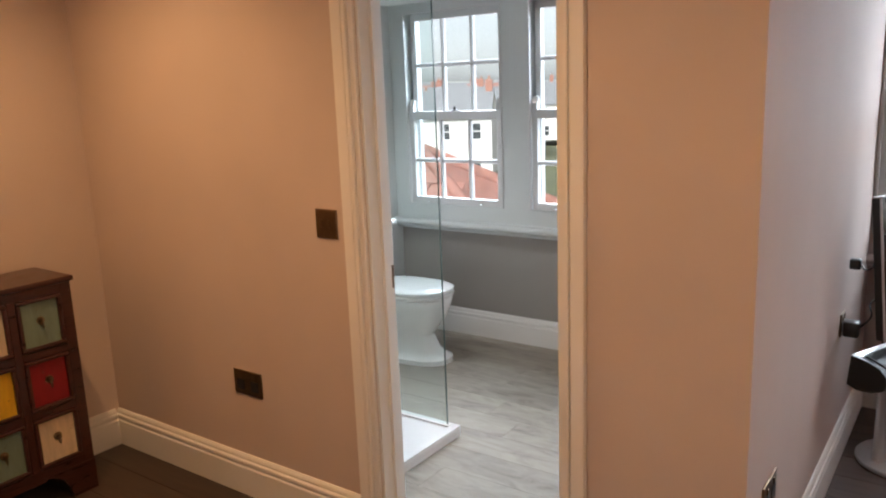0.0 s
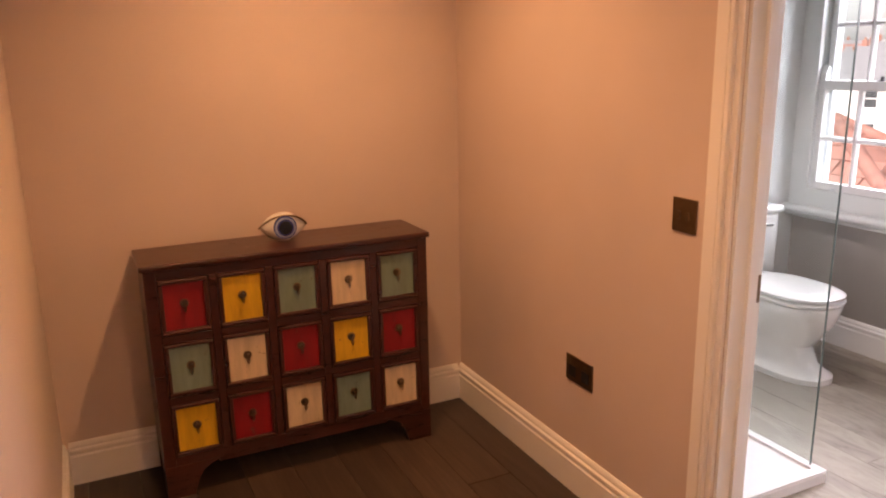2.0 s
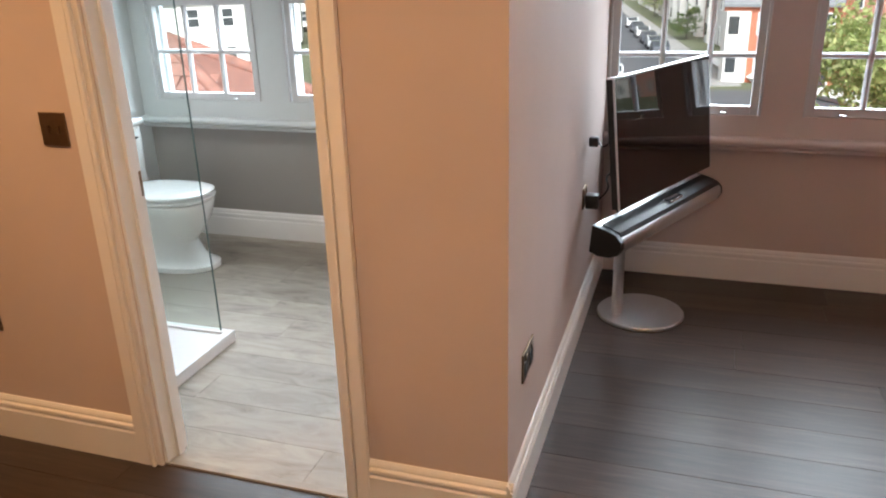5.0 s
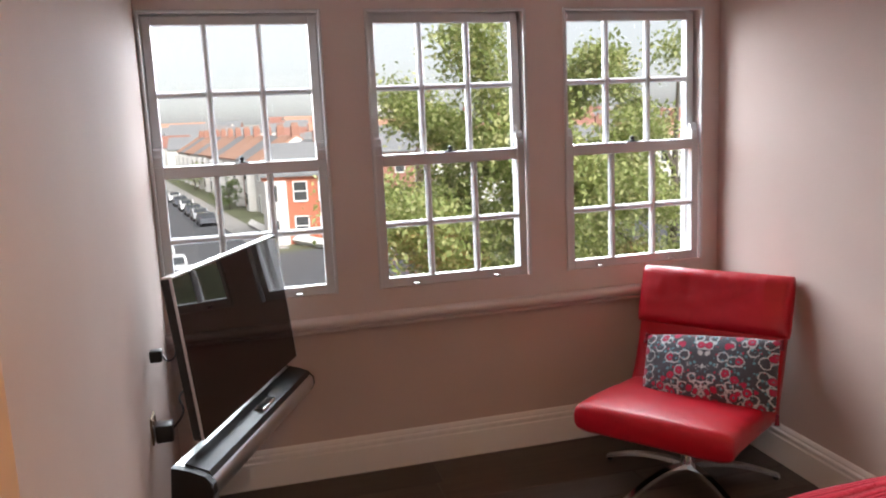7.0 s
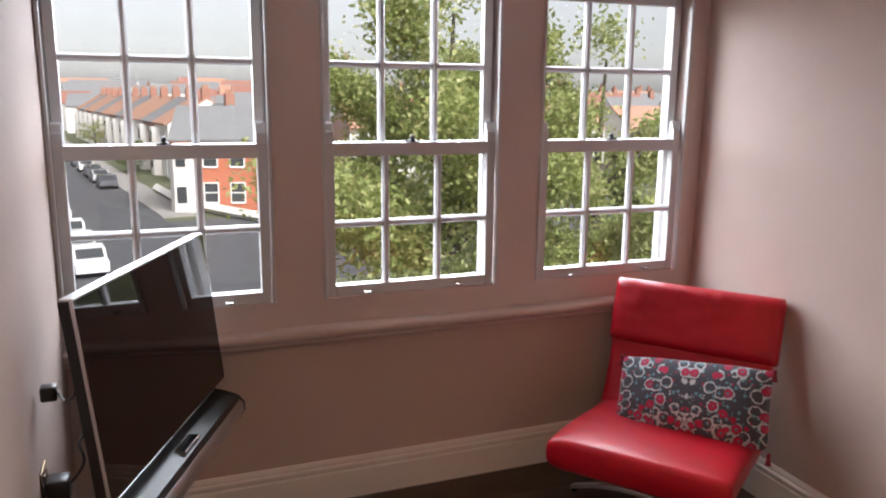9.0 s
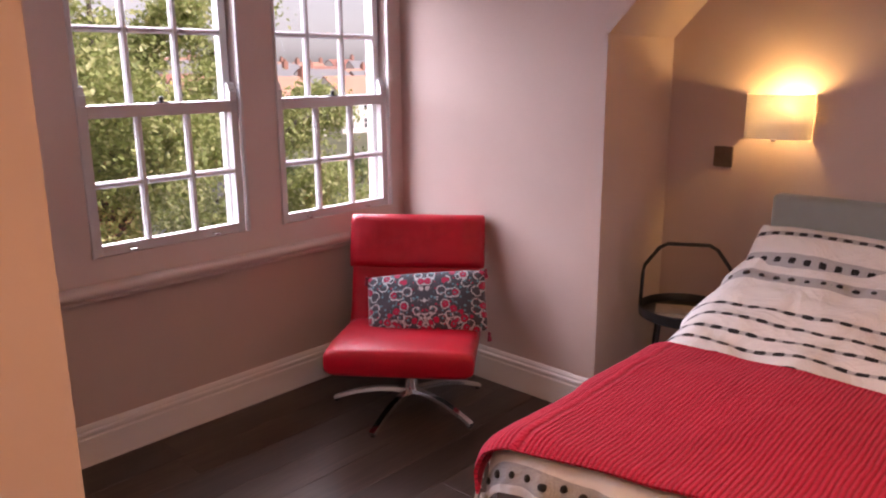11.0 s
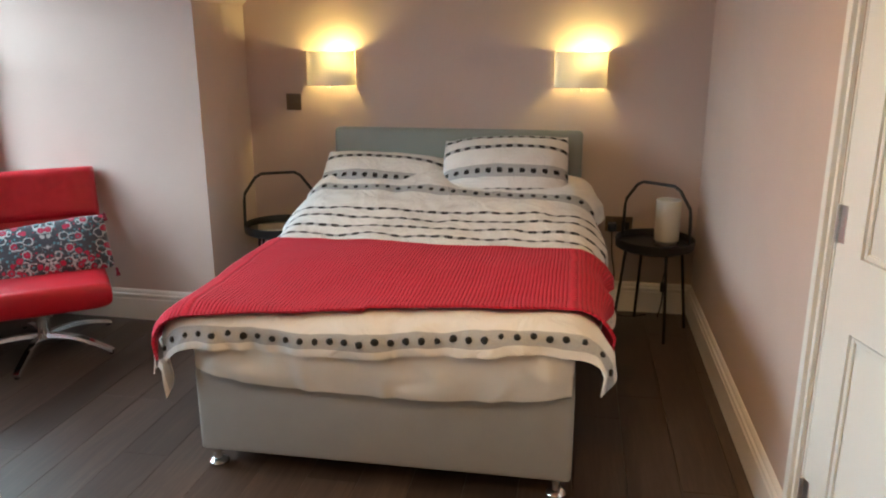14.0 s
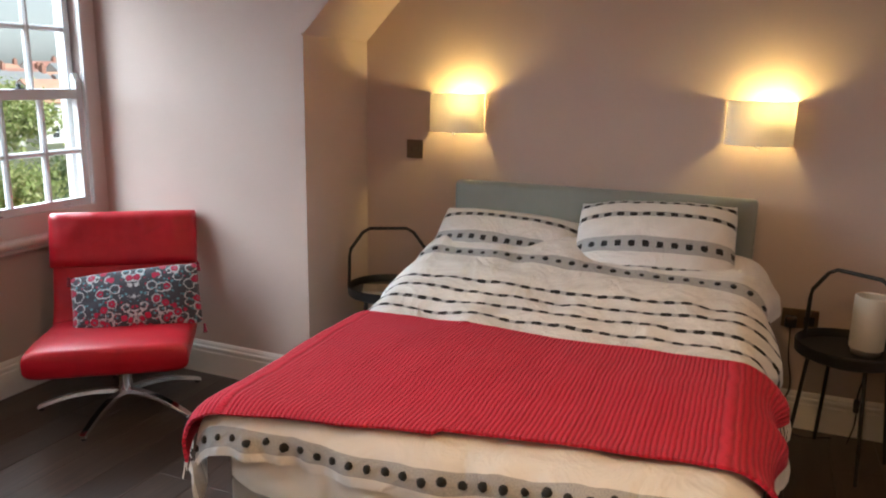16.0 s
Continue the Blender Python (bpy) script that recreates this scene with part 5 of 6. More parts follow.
prof = [(0.03, 0.585), (-0.03, 0.575), (-0.075, 0.56), (-0.098, 0.535), (-0.10, 0.505), (-0.085, 0.478), (-0.05, 0.462), (0.0, 0.458), (0.04, 0.47)]
part("speaker_bar", prism(prof, "x", -0.49, 0.465), M_STEEL, tv, "curved brushed aluminium speaker bar", 40)
part("speaker_grille", prism([(-0.001, 0.588), (-0.078, 0.566), (-0.088, 0.548), (-0.084, 0.546), (-0.074, 0.556), (0.0, 0.58)], "x", -0.488, 0.46), M_BLACK, tv, "black speaker grille")
for x0, x1 in ((-0.515, -0.4905), (0.4655, 0.478)):
    part("end_cap", prism([(y * 1.02, z) for y, z in prof], "x", x0, x1), M_BLACK, tv, "black end cap")
part("emblem_bar", boxes((-0.02, -0.070, 0.568, 0.10, -0.035, 0.582), bevel=0.001), M_CHROME, tv)
part("rear_housing", leaning(boxes((-0.28, 0.037, 0.66, 0.28, 0.075, 1.0), bevel=0.015)), M_BLACK, tv)
part("bracket", boxes((-0.16, 0.02, 0.50, -0.06, 0.12, 0.56), bevel=0.006), M_BLACK, tv, "black pivot bracket")
part("bracket", boxes((-0.15, 0.05, 0.74, -0.07, 0.115, 0.79), bevel=0.006), M_BLACK, tv, "black pivot bracket")
wp = plate("aerial_socket", pose(0, 1.42, 0.62, 0, 0, 90), 0.09, 0.09, "wall socket with black plugs behind the television", "socket", "socket")
plug = thing("plug", pose(0.012, 1.40, 0.61, 0, 0, 180), "black plug behind the television", "plug")
part("body", boxes((-0.055, -0.03, -0.03, 0.0, 0.03, 0.03), bevel=0.006), M_BLACK, plug, smooth=50)
plug = thing("plug", pose(0.012, 1.44, 0.86, 0, 0, 180), "black aerial plug behind the television", "plug")
part("body", boxes((-0.04, -0.02, -0.02, 0.0, 0.02, 0.02), bevel=0.006), M_BLACK, plug, smooth=50)
cable([(0.06, 1.40, 0.61), (0.10, 1.42, 0.66), (0.09, 1.48, 0.70), (0.15, 1.55, 0.72)], 0.004, "black television mains cable", "television cables")
cable([(0.05, 1.44, 0.86), (0.08, 1.40, 0.85), (0.10, 1.46, 0.88), (0.14, 1.52, 0.86)], 0.003, "black television aerial cable", "television cables")

# ---- outdoors ----
ZG = -8.5
M_GRASSY = plain("rough_garden_ground", (0.11, 0.12, 0.06), 0.95, 0.5, 0.15)
M_ROAD = plain("grey_asphalt", (0.075, 0.077, 0.085), 0.85, 0.25, 0.8)
M_PAVE = plain("pale_paving", (0.26, 0.25, 0.24), 0.85, 0.2, 1.2)
M_BRICK = plain("red_brick", (0.35, 0.17, 0.125), 0.85, 0.3, 3.0)
M_OBRICK = plain("orange_brick", (0.46, 0.15, 0.085), 0.85, 0.25, 3.0)
M_REND = plain("white_render", (0.68, 0.66, 0.63), 0.8, 0.12, 0.8)
# Slate and orange tile are lightened: distance haze put into their colour.
M_SLATE = plain("hazed_grey_slate", (0.20, 0.205, 0.215), 0.7, 0.3, 2.5)
M_TILE = plain("red_clay_tile", (0.32, 0.15, 0.115), 0.8, 0.45, 6.0)
M_ORANGE = plain("hazed_orange_clay_tile", (0.42, 0.23, 0.16), 0.8, 0.3, 2.0)
M_PANEL = plain("dark_window_glass", (0.05, 0.055, 0.06), 0.1)
M_WHITE = plain("white_window_paint", (0.75, 0.75, 0.74), 0.5)

structure("ground", boxes((-900, -300, ZG - 1, 900, 1600, ZG)), M_GRASSY, "rough green ground of the town", "ground")
# The road runs away from the house, a little to the west.
RD = Vector((-0.165, 0.986, 0)).normalized()
RS = Vector((RD.y, -RD.x, 0))
R0 = Vector((-0.9, 52.8, ZG))


def on_road(along, side):
    return R0 + RD * along + RS * side


def strip(name, s0, s1, a0, a1, z0, z1, material, label, category):
    bm = bmesh.new()
    lo = [bm.verts.new(on_road(a, s) + Vector((0, 0, z0))) for a, s in ((a0, s0), (a1, s0), (a1, s1), (a0, s1))]
    hi = [bm.verts.new(on_road(a, s) + Vector((0, 0, z1))) for a, s in ((a0, s0), (a1, s0), (a1, s1), (a0, s1))]
    bm.faces.new(lo[::-1]), bm.faces.new(hi)
    for i in range(4):
        bm.faces.new((lo[i], lo[(i + 1) % 4], hi[(i + 1) % 4], hi[i]))
    bmesh.ops.recalc_face_normals(bm, faces=bm.faces)
    return structure(name, bm, material, label, category)


strip("road", -4.3, 4.3, -50, 320, 0.0, 0.02, M_ROAD, "grey asphalt street running away", "road")
strip("pavement", -7.2, -4.3, -50, 320, 0.0, 0.13, M_PAVE, "pale pavement beside the street", "pavement")
strip("pavement", 4.3, 7.0, 12, 320, 0.0, 0.13, M_PAVE, "pale pavement beside the street", "pavement")
strip("road_side", 4.3, 40, -14, 10, 0.0, 0.025, M_ROAD, "grey side street at the junction", "road")
gw = thing("garden_wall", pose(0, 0, 0), "low white garden wall along the corner", "garden wall")
for k in range(14):
    t = k / 13
    p = on_road(30 - 26 * t, 7.2 + 9 * max(0, t - 0.35) ** 1.6)
    q = on_road(30 - 26 * (t + 1 / 13), 7.2 + 9 * max(0, t + 1 / 13 - 0.35) ** 1.6)
    part("panel", tube([p + Vector((0, 0, 0.45)), q + Vector((0, 0, 0.45))], 0.45, 4), M_REND, gw)


def house(name, m, w, d, hgt, rise, wall, roof, label, cols=2, storeys=2, bay=False, gable=False, windows=True, chimney=True, bay_at=-0.25, bay_w=1.4):
    """A house whose front faces its local -y; its ridge runs along x, or along y with gable."""
    ob = thing(name, m, label, "house", "houses")
    part("wall", boxes((-w / 2, 0, 0, w / 2, d, hgt)), wall, ob)
    e = 0.35
    if gable:
        tri = [(-w / 2 - e, hgt - 0.1), (0, hgt + rise), (w / 2 + e, hgt - 0.1), (w / 2 + e, hgt + 0.1), (0, hgt + rise + 0.22), (-w / 2 - e, hgt + 0.1)]
        r = part("roof", prism(tri, "y", -e, d + e), roof, ob)
        part("gable", prism([(-w / 2, hgt), (w / 2, hgt), (0, hgt + rise)], "y", 0, d), wall, ob)
    else:
        tri = [(-e, hgt - 0.1), (d / 2, hgt + rise), (d + e, hgt - 0.1), (d + e, hgt + 0.1), (d / 2, hgt + rise + 0.22), (-e, hgt + 0.1)]
        r = part("roof", prism(tri, "x", -w / 2, w / 2), roof, ob)
        part("gable", prism([(0, hgt), (d, hgt), (d / 2, hgt + rise)], "x", -w / 2 + 0.02, w / 2 - 0.02), wall, ob)
    if chimney:
        c = part("chimney", boxes((w / 2 - 1.0, d / 2 - 0.5, hgt + rise - 0.6, w / 2 - 0.2, d / 2 + 0.5, hgt + rise + 1.3)), M_BRICK, ob)
        for k in range(3):
            part("chimney_pot", lathe([(0.14, 0), (0.16, 0.05), (0.12, 0.1), (0.12, 0.45)], 10, at=(w / 2 - 0.6, d / 2 - 0.3 + 0.3 * k, hgt + rise + 1.3)), M_ORANGE, c)
    if windows:
        sh = hgt / storeys
        for s in range(storeys):
            for c in range(cols):
                x = -w / 2 + w * (c + 0.5) / cols
                ww, wh = min(1.1, w / cols * 0.5), sh * 0.52
                z = s * sh + sh * 0.28
                if s == 0 and c == cols - 1:
                    dr = part("door", boxes((x - 0.5, -0.06, 0, x + 0.5, 0.02, 2.1)), M_PANEL, ob)
                    part("door_frame", boxes((x - 0.62, -0.09, 0, x - 0.5, 0.02, 2.2), (x + 0.5, -0.09, 0, x + 0.62, 0.02, 2.2), (x - 0.62, -0.09, 2.2, x + 0.62, 0.02, 2.34)), M_WHITE, dr)
                    continue
                wd = part("window", boxes((x - ww / 2 - 0.1, -0.08, z - 0.1, x - ww / 2, 0.02, z + wh + 0.1), (x + ww / 2, -0.08, z - 0.1, x + ww / 2 + 0.1, 0.02, z + wh + 0.1), (x - ww / 2, -0.08, z + wh, x + ww / 2, 0.02, z + wh + 0.1), (x - ww / 2, -0.12, z - 0.14, x + ww / 2, 0.02, z), (x - ww / 2, -0.05, z + wh * 0.47, x + ww / 2, 0.02, z + wh * 0.53)), M_WHITE, ob)
                part("pane", boxes((x - ww / 2, -0.03, z, x + ww / 2, 0.01, z + wh)), M_PANEL, wd)
    if bay:
        x = w * bay_at
        b = part("bay", prism([(x - bay_w, 0.0), (x - bay_w + 0.5, -0.9), (x + bay_w - 0.5, -0.9), (x + bay_w, 0.0)], "z", 0, hgt * 0.93), M_REND, ob, "white rendered bay")
        for s in range(storeys):
            z = hgt / storeys * s + 0.9
            part("pane", boxes((x - bay_w + 0.7, -0.94, z, x + bay_w - 0.7, -0.90, z + 1.4)), M_PANEL, b)
    return ob


def facing(p, toward):
    """The pose of a house at p whose front looks along toward."""
    return pose(p.x, p.y, p.z, 0, 0, math.degrees(math.atan2(toward.y, toward.x)) + 90)


# Corner house and the terraces.
house("corner_house", facing(Vector((6.6, 67.5, ZG)), Vector((-0.25, -1, 0))), 9.0, 8.0, 6.2, 2.6, M_OBRICK, M_SLATE, "orange brick corner house with a slate roof", 4, 2, True, bay_at=-0.38, bay_w=1.1)
house("terraced_house", facing(on_road(36, 11.5), -RS), 7.0, 9.0, 6.0, 2.8, M_BRICK, M_SLATE, "brick house with white bays across the junction", 2, 2, True)
tints = [M_REND, M_BRICK, M_REND, M_REND]
for k in range(12):
    house("terraced_house", facing(on_road(46 + 8.2 * k, 11.0), -RS), 8.0, 9.5, 6.4, 3.0, tints[k % 4], (M_ORANGE, M_SLATE, M_ORANGE)[k % 3], "tall terraced house along the street", 2, 2, True)
for k in range(9):
    house("terraced_house", facing(on_road(2 + 9.0 * k, -14.0), RS), 8.8, 9.0, 6.0, 2.8, tints[(k + 1) % 4], (M_SLATE, M_ORANGE)[k % 2], "terraced house on the far side of the street", 2, 2, True)
rng = random.Random(5)
for row in range(6):
    for k in range(11):
        p = Vector((16 + 13.5 * k + 4 * row - 6 * (row % 2), 92 + 21 * row, ZG + 0.55 * row))
        house("town_house", facing(p, Vector((rng.uniform(-0.3, 0.1), -1, 0))), rng.uniform(8, 12), 9.0, rng.uniform(5.4, 7.5), 3.0, rng.choice((M_REND, M_REND, M_BRICK)), rng.choice((M_SLATE, M_ORANGE, M_SLATE, M_TILE)), "house among the rooftops of the town", 3, 2)
house("apartment_building", facing(Vector((30, 140, ZG)), Vector((-0.2, -1, 0))), 13, 10, 15.0, 1.2, M_REND, M_SLATE, "white apartment building beyond the trees", 5, 5)
for row in range(5):
    for k in range(7):
        p = Vector((-52 - 14 * k - 5 * row, 72 + 22 * row + 6 * k, ZG + 0.5 * row))
        house("town_house", facing(p, Vector((0.5, -1, 0))), 11, 9, rng.uniform(5.5, 7.5), 3.0, M_REND, rng.choice((M_SLATE, M_TILE, M_SLATE)), "house among the rooftops seen from the bathroom", 3, 2)

for k in range(90):
    p = Vector((rng.uniform(-110, 90), rng.uniform(200, 400), ZG + 1.0))
    p.z = ZG + max(0.0, (p.y - 215) * 0.036)
    house("hillside_house", facing(p, Vector((rng.uniform(-0.4, 0.4), -1, 0))), rng.uniform(9, 20), 9.0, rng.uniform(5.5, 8), 3.0, rng.choice((M_REND, M_REND, M_REND, M_BRICK)), rng.choice((M_SLATE, M_SLATE, M_ORANGE, M_TILE)), "distant house on the hillside", windows=False, chimney=False)
structure("wall_lower_storeys", boxes((XC - 0.12, YD - 0.12, ZG, XF + 0.12, 2.35, -0.31)), M_BRICK, "brick storeys of the house below the flat")

# The neighbour's tiled roof below the bathroom windows.
nb = thing("neighbour_house", pose(0, 0, -0.75), "neighbouring house with a red tiled hipped roof", "house", "houses")
part("wall", boxes((-13.4, 6.5, ZG, -3.4, 11.7, -1.2)), M_BRICK, nb)
bm = bmesh.new()
c0, c1, c2, c3 = [bm.verts.new(p) for p in ((-14.0, 6.2, -1.2), (-3.0, 6.2, -1.2), (-3.0, 12.0, -1.2), (-14.0, 12.0, -1.2))]
r0, r1 = bm.verts.new((-11.2, 9.1, 1.3)), bm.verts.new((-7.9, 9.1, 1.3))
for f in ((c0, c1, r1, r0), (c1, c2, r1), (c2, c3, r0, r1), (c3, c0, r0), (c3, c2, c1, c0)):
    bm.faces.new(f)
bmesh.ops.recalc_face_normals(bm, faces=bm.faces)
roof = part("roof", bm, M_TILE, nb)
bm = bmesh.new()
box(bm, -0.165, -0.005, 0.0, 0.165, 0.33, 0.024, 0.006, 1)
tile_mesh = mesh_of("tile", bm, M_TILE)
courses = 14
down = Vector((0, -2.9, -2.5)) / courses
pitch = math.degrees(math.atan2(2.5, 2.9))
for c in range(courses):
    reach = -7.9 + 4.9 * (c + 0.5) / courses
    for k in range(21):
        x = reach - 0.2 - 0.34 * k + 0.17 * (c % 2)
        ob = new("tile", tile_mesh)
        ob.parent = roof
        ob.matrix_basis = Matrix.Translation(Vector((x, 9.1, 1.32)) + down * (c + 1) + Vector((0, -0.013, 0.016)) * rng.uniform(0.2, 1.3)) @ pose(0, 0, 0, pitch - 3, 0, rng.uniform(-1.2, 1.2))
for a_, b_ in (((-11.2, 9.1, 1.33), (-7.9, 9.1, 1.33)), ((-7.9, 9.1, 1.33), (-3.0, 6.2, -1.17)), ((-7.9, 9.1, 1.33), (-3.0, 12.0, -1.17))):
    part("ridge_tiles", tube([a_, b_], 0.11, 10), M_TILE, nb, "rounded ridge tiles", 40)
part("chimney", boxes((-11.8, 8.6, 0.2, -10.8, 9.8, 2.5), bevel=0.02), M_BRICK, nb, "brick chimney stack")


# Parked cars.
def car(m, paint, label):
    ob = thing("car", m, label, "car", "parked cars")
    prof = [(-2.1, 0.35), (-2.12, 0.75), (-1.95, 0.92), (-1.1, 1.0), (-0.55, 1.42), (0.95, 1.46), (1.75, 1.02), (2.05, 0.92), (2.1, 0.4)]
    part("body", prism(prof, "y", -0.86, 0.86), paint, ob, smooth=30)
    for y0, y1 in ((-0.875, -0.862), (0.862, 0.875)):
        part("side_window", prism([(-0.95, 1.02), (-0.5, 1.36), (0.88, 1.40), (1.5, 1.04)], "y", y0, y1), M_PANEL, ob)
    part("windscreen", prism([(-1.13, 1.02), (-0.57, 1.44), (-0.62, 1.455), (-1.18, 1.03)], "y", -0.72, 0.72), M_PANEL, ob)
    part("rear_window", prism([(1.72, 1.05), (0.98, 1.465), (1.02, 1.475), (1.78, 1.06)], "y", -0.72, 0.72), M_PANEL, ob)
    for wx in (-1.3, 1.3):
        for wy in (-0.80, 0.80):
            wh = part("wheel", tube([(wx, wy - 0.1, 0.32), (wx, wy + 0.1, 0.32)], 0.32, 16), M_BLACK, ob)
            part("rim", tube([(wx, wy - 0.105, 0.32), (wx, wy + 0.105, 0.32)], 0.19, 12), M_STEEL, wh)
    return ob


paints = [(plain(f"{n}_car_paint", c, 0.25, 0.03, coat=0.7), n) for n, c in (("white", (0.72, 0.72, 0.72)), ("red", (0.42, 0.02, 0.03)), ("silver", (0.42, 0.43, 0.45)), ("dark_grey", (0.08, 0.085, 0.1)), ("white", (0.72, 0.72, 0.72)), ("maroon", (0.16, 0.02, 0.04)))]
yaw = math.degrees(math.atan2(RD.y, RD.x))
for i, (a, k) in enumerate(((-6, 0), (-1, 4), (4.5, 0), (15, 0), (20.5, 1), (26, 2), (31.5, 5), (37.5, 3), (43, 1), (49, 0), (56, 3), (63, 2), (71, 4), (79, 3), (90, 0))):
    p = on_road(a, -3.2)
    car(pose(p.x, p.y, ZG + 0.02, 0, 0, yaw), paints[k][0], f"{paints[k][1].replace('_', ' ')} car parked at the kerb")
for a, k in ((36, 3), (42, 2), (48.5, 3), (56, 0), (64, 3), (73, 0)):
    p = on_road(a, 3.2)
    car(pose(p.x, p.y, ZG + 0.02, 0, 0, yaw + 180), paints[k][0], f"{paints[k][1].replace('_', ' ')} car parked opposite")


# Trees.
def leafy(name, c, c2):
    m = Nodes(name)
    isl = m.n.new("ShaderNodeNewGeometry").outputs["Random Per Island"]
    col = m.ramp(isl, [(0.0, tuple(x * 0.75 for x in c)), (0.45, c), (0.85, c2), (1.0, tuple(min(0.6, x * 1.5) for x in c2))])
    t, mx = m.n.new("ShaderNodeBsdfTranslucent"), m.n.new("ShaderNodeMixShader")
    m.l.new(col, t.inputs["Color"])
    m.set(color=col, rough=0.6)
    mx.inputs[0].default_value = 0.5
    m.l.new(m.bsdf.outputs[0], mx.inputs[1]), m.l.new(t.outputs[0], mx.inputs[2]), m.l.new(mx.outputs[0], m.out.inputs["Surface"])
    return m.mat


M_LEAF = leafy("autumn_green_leaves", (0.28, 0.34, 0.11), (0.48, 0.50, 0.21))
M_LEAFD = leafy("dark_green_leaves", (0.09, 0.14, 0.05), (0.18, 0.22, 0.07))
M_BARK = plain("grey_brown_bark", (0.10, 0.085, 0.065), 0.95, 0.4, 8)


def tree(at, height, spread, leaves, size, mat, seed, label, low=0.12):
    rnd = random.Random(seed)
    ob = thing("tree", pose(*at), label, "tree", "garden trees")
    bm = tube([(0, 0, 0), (0.1, 0.05, height * 0.25), (-0.05, 0.1, height * 0.55), (0.05, 0, height * 0.92)], 0.028 * height, 10, r_end=0.03)
    tips = []
    for k in range(26):
        z = height * rnd.uniform(low + 0.06, 0.9)
        f = z / height
        reach = spread * (1.0 - 0.62 * max(0, f - 0.42) / 0.58) * (0.55 + 0.45 * min(1, f / 0.35)) * rnd.uniform(0.7, 1.05)
        a = k * 2.4 + rnd.uniform(-0.4, 0.4)
        base = Vector((0, 0, z * 0.86))
        tip = Vector((reach * math.cos(a), reach * math.sin(a), z + rnd.uniform(-0.04, 0.1) * height))
        mid = (base + tip) / 2 + Vector((0, 0, 0.03 * height))
        tube([base, mid, tip], 0.007 * height, 6, bm, 0.012)
        tips += [(base * (1 - s) + tip * s, reach * 0.30) for s in (0.35, 0.55, 0.75, 0.9, 1.0)]
    tips.append((Vector((0, 0, height * 0.96)), spread * 0.22))
    part("trunk", bm, M_BARK, ob, smooth=50)
    verts, faces = [], []
    for i in range(leaves):
        c, rad = tips[rnd.randrange(len(tips))]
        o = Vector((rnd.gauss(0, 1), rnd.gauss(0, 1), rnd.gauss(0, 0.75)))
        p = c + o * rad * 0.42
        if p.z < height * low * 0.5:
            continue
        s = size * rnd.uniform(0.6, 1.3)
        q = Euler((rnd.uniform(-1.1, 1.1), rnd.uniform(-1.1, 1.1), rnd.uniform(0, TAU))).to_matrix()
        n0 = len(verts)
        for dx, dy, dz in ((-1, 0, 0), (-0.2, 0.5, 0.12), (0.9, 0.1, 0), (-0.2, -0.5, 0.12)):
            verts.append(p + q @ Vector((dx * s, dy * s, dz * s)))
        faces += [(n0, n0 + 3, n0 + 2), (n0, n0 + 2, n0 + 1)]
    me = bpy.data.meshes.new("crown")
    me.from_pydata([tuple(v) for v in verts], [], faces)
    me.materials.append(mat)
    cr = new("crown", me)
    cr.parent = ob
    tagged(cr, "dense yellow green leaves", kind="stuff")
    return ob


tree((5.6, 12.6, ZG), 12.6, 4.0, 130000, 0.062, M_LEAF, 3, "tall leafy tree turning yellow outside the windows", 0.1)
tree((9.9, 14.2, ZG), 11.9, 3.6, 85000, 0.066, M_LEAF, 8, "leafy garden tree beside the taller one", 0.1)
tree((17.5, 22.0, ZG), 9.6, 3.6, 12000, 0.12, M_LEAFD, 12, "dark green garden tree further off", 0.1)
for k, (a, s, hh) in enumerate(((22, 12.0, 2.4), (52, 8.4, 4.5), (30, -9, 3.6), (-2, -9.5, 3.2), (95, 9, 6), (-4, 13.5, 2.2))):
    p = on_road(a, s)
    tree((p.x, p.y, ZG), hh, hh * 0.5, 1500, 0.16, M_LEAFD if k % 2 else M_LEAF, 20 + k, "small garden tree beside the street")

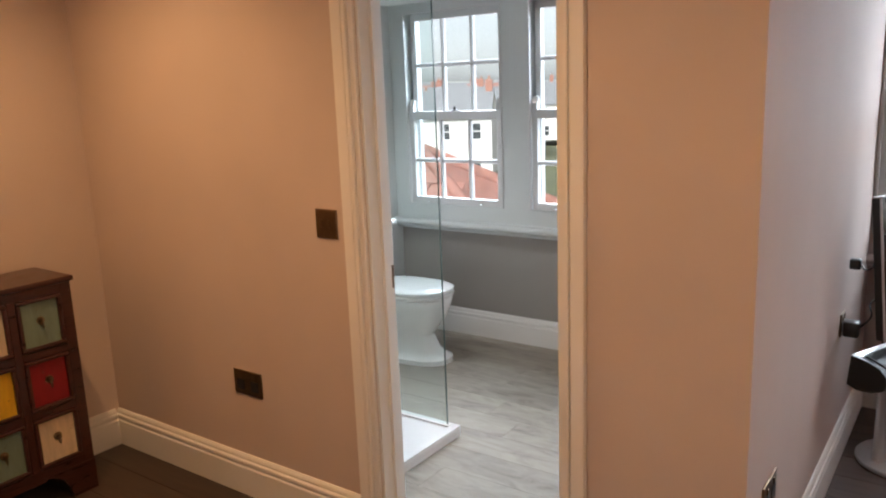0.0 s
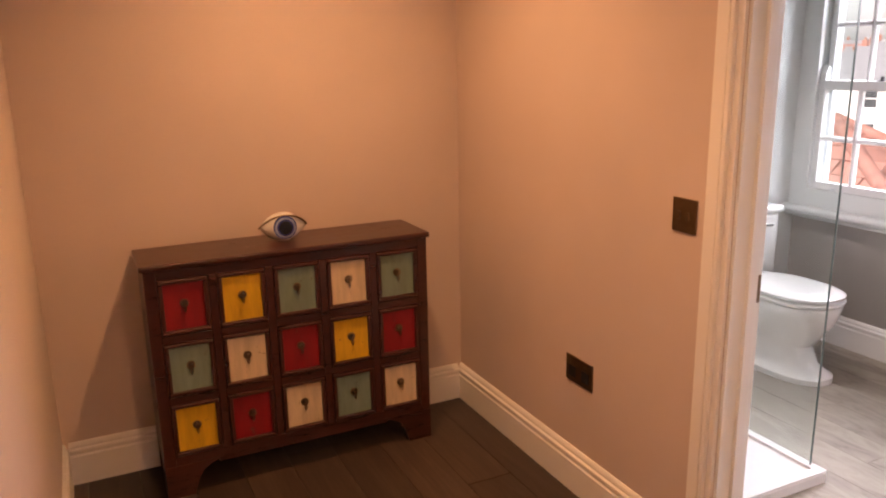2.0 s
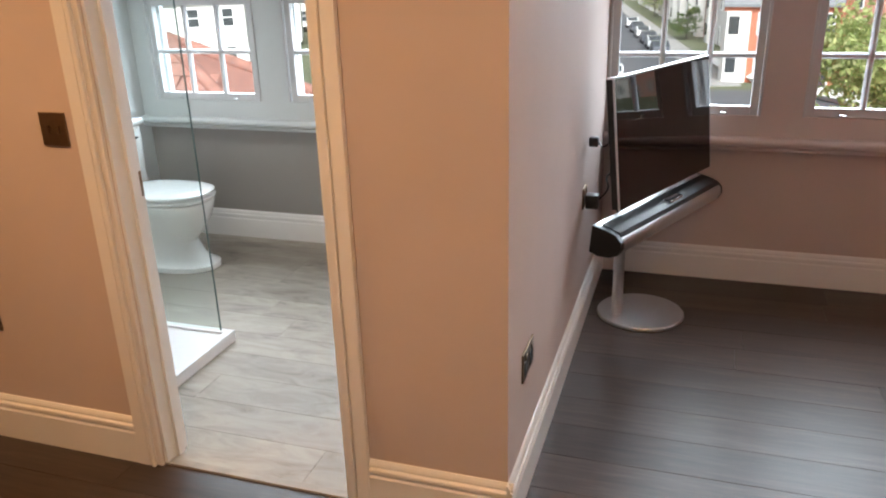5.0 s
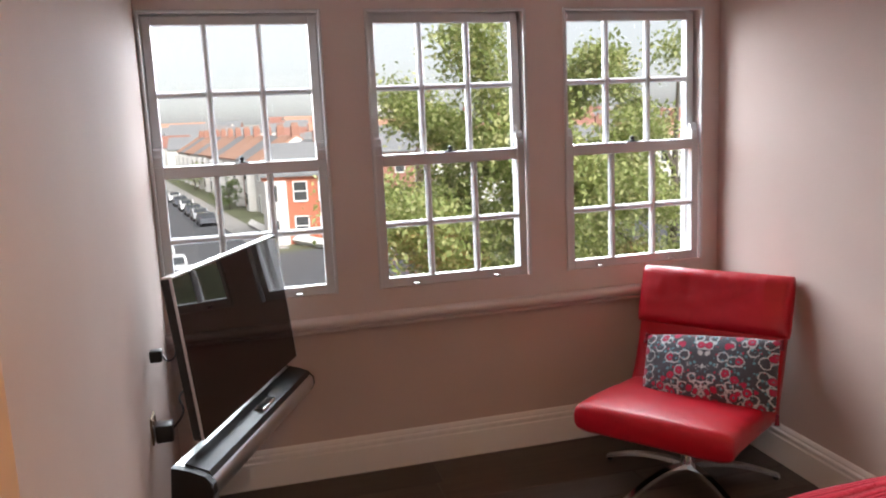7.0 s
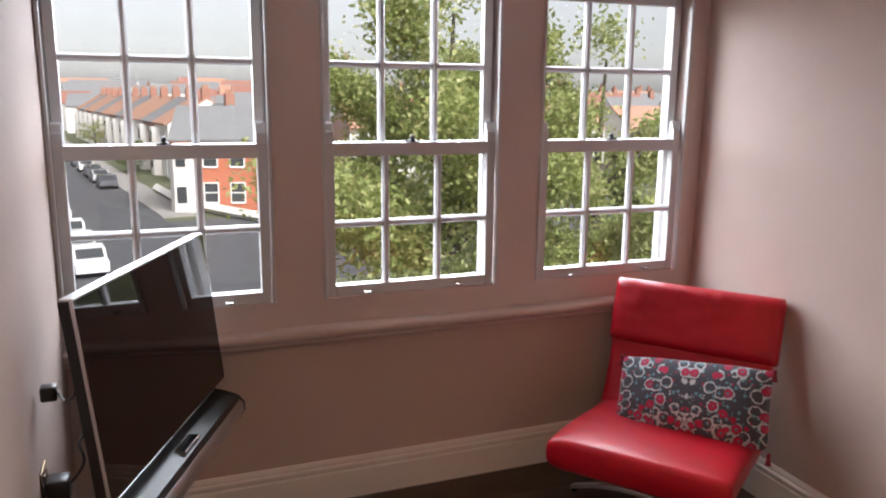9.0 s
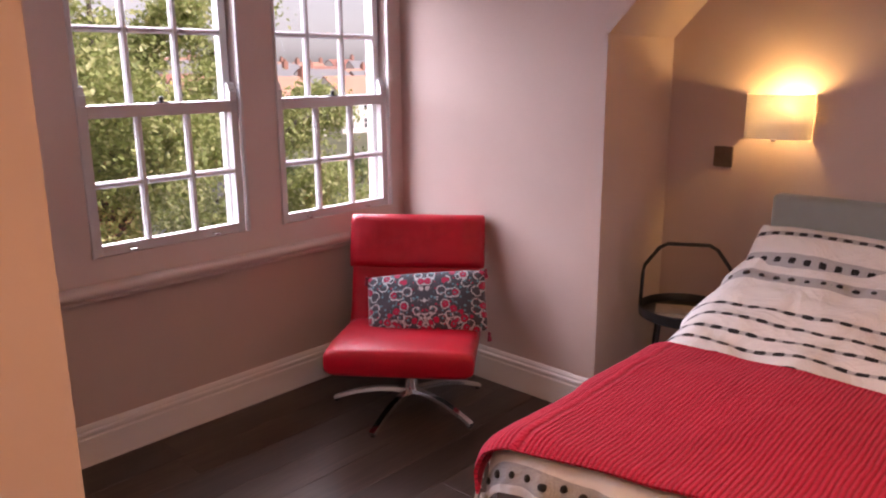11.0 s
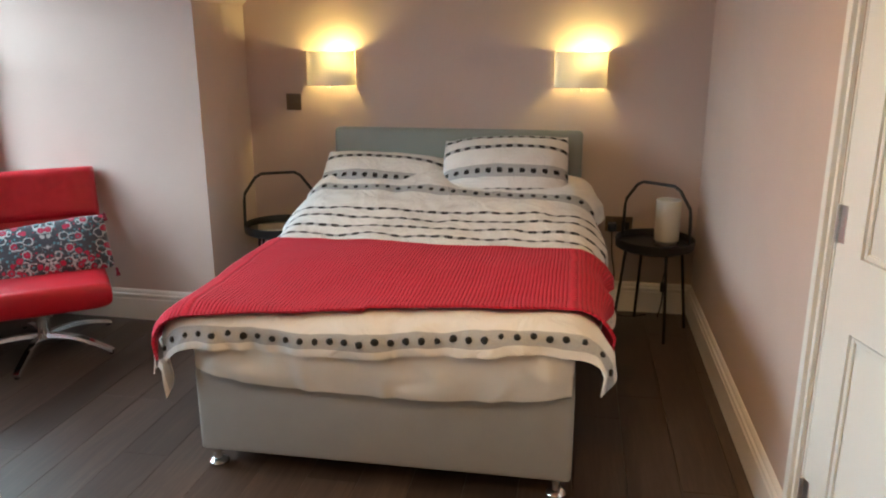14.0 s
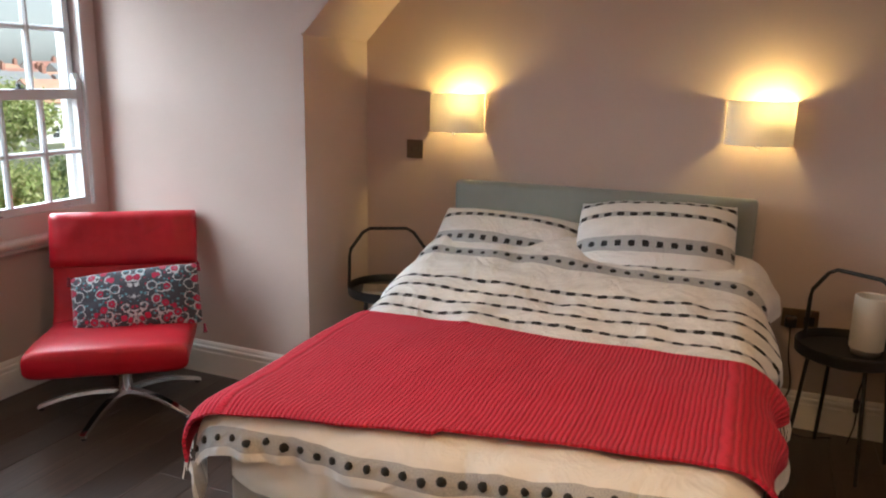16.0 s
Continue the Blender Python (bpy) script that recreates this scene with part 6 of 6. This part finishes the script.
# Far hills; distance haze is put into the pale grey of the woods.
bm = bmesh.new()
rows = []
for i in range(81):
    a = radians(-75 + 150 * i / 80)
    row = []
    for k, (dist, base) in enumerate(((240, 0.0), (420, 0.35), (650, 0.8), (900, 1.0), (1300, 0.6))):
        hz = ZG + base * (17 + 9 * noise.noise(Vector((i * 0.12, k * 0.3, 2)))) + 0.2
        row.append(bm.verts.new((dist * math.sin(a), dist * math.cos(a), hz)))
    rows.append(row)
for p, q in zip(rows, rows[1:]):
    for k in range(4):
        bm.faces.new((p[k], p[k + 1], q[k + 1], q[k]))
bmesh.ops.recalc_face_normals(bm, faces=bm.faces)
structure("backdrop", bm, plain("hazed_distant_woods", (0.36, 0.37, 0.34), 0.95, 0.6, 0.05), "distant wooded hills with haze put into their pale colour", "hills", 60)

# ---- floors, board by board ----
def boards(name, x0, y0, x1, y1, width, lengths, material, sub, label, cut=None, top=0.0):
    """Boards along x from x0 to x1; cut(y) gives where a row begins."""
    floor = structure(name, boxes((x0 - 0.05, y0 - 0.05, -0.3, x1 + 0.05, y1 + 0.05, -0.016)), sub, label, "floor")
    made = {}
    rnd = random.Random(11)
    rows = int(math.ceil((y1 - y0) / width))
    for r in range(rows):
        ya = y0 + r * width
        yb = min(ya + width, y1)
        x = (cut(ya) if cut else x0) - rnd.uniform(0, 1.1)
        start = cut(ya) if cut else x0
        while x < x1:
            ln = rnd.choice(lengths)
            a, b = max(x, start), min(x + ln, x1)
            x += ln
            if b - a < 0.02:
                continue
            key = (round(b - a, 3), round(yb - ya, 3))
            if key not in made:
                bm = bmesh.new()
                box(bm, -key[0] / 2 + 0.0004, -key[1] / 2 + 0.0004, -0.016, key[0] / 2 - 0.0004, key[1] / 2 - 0.0004, 0.0, 0.0011, 1)
                made[key] = mesh_of("plank", bm, material)
            ob = new("plank", made[key])
            ob.parent = floor
            ob.location = ((a + b) / 2, (ya + yb) / 2, top + rnd.uniform(-0.0006, 0))
    return floor


boards("floor", XC, YD - 0.12, XF, YW, 0.19, (1.2, 1.5, 1.8, 2.1), M_OAK, M_SUB, "dark stained oak board floor", lambda y: XC if y < -0.1 else 0.0)
boards("floor_bathroom", -2.80, 0.03, -0.1, YW, 0.185, (1.0, 1.2, 1.4), M_PALE, M_SUB, "grey washed oak bathroom floor", None, 0.004)
structure("trim_threshold", boxes((DX0, 0.0, -0.01, DX1, 0.032, 0.007), bevel=0.002), M_PALE, "pale wooden threshold strip", "trim")
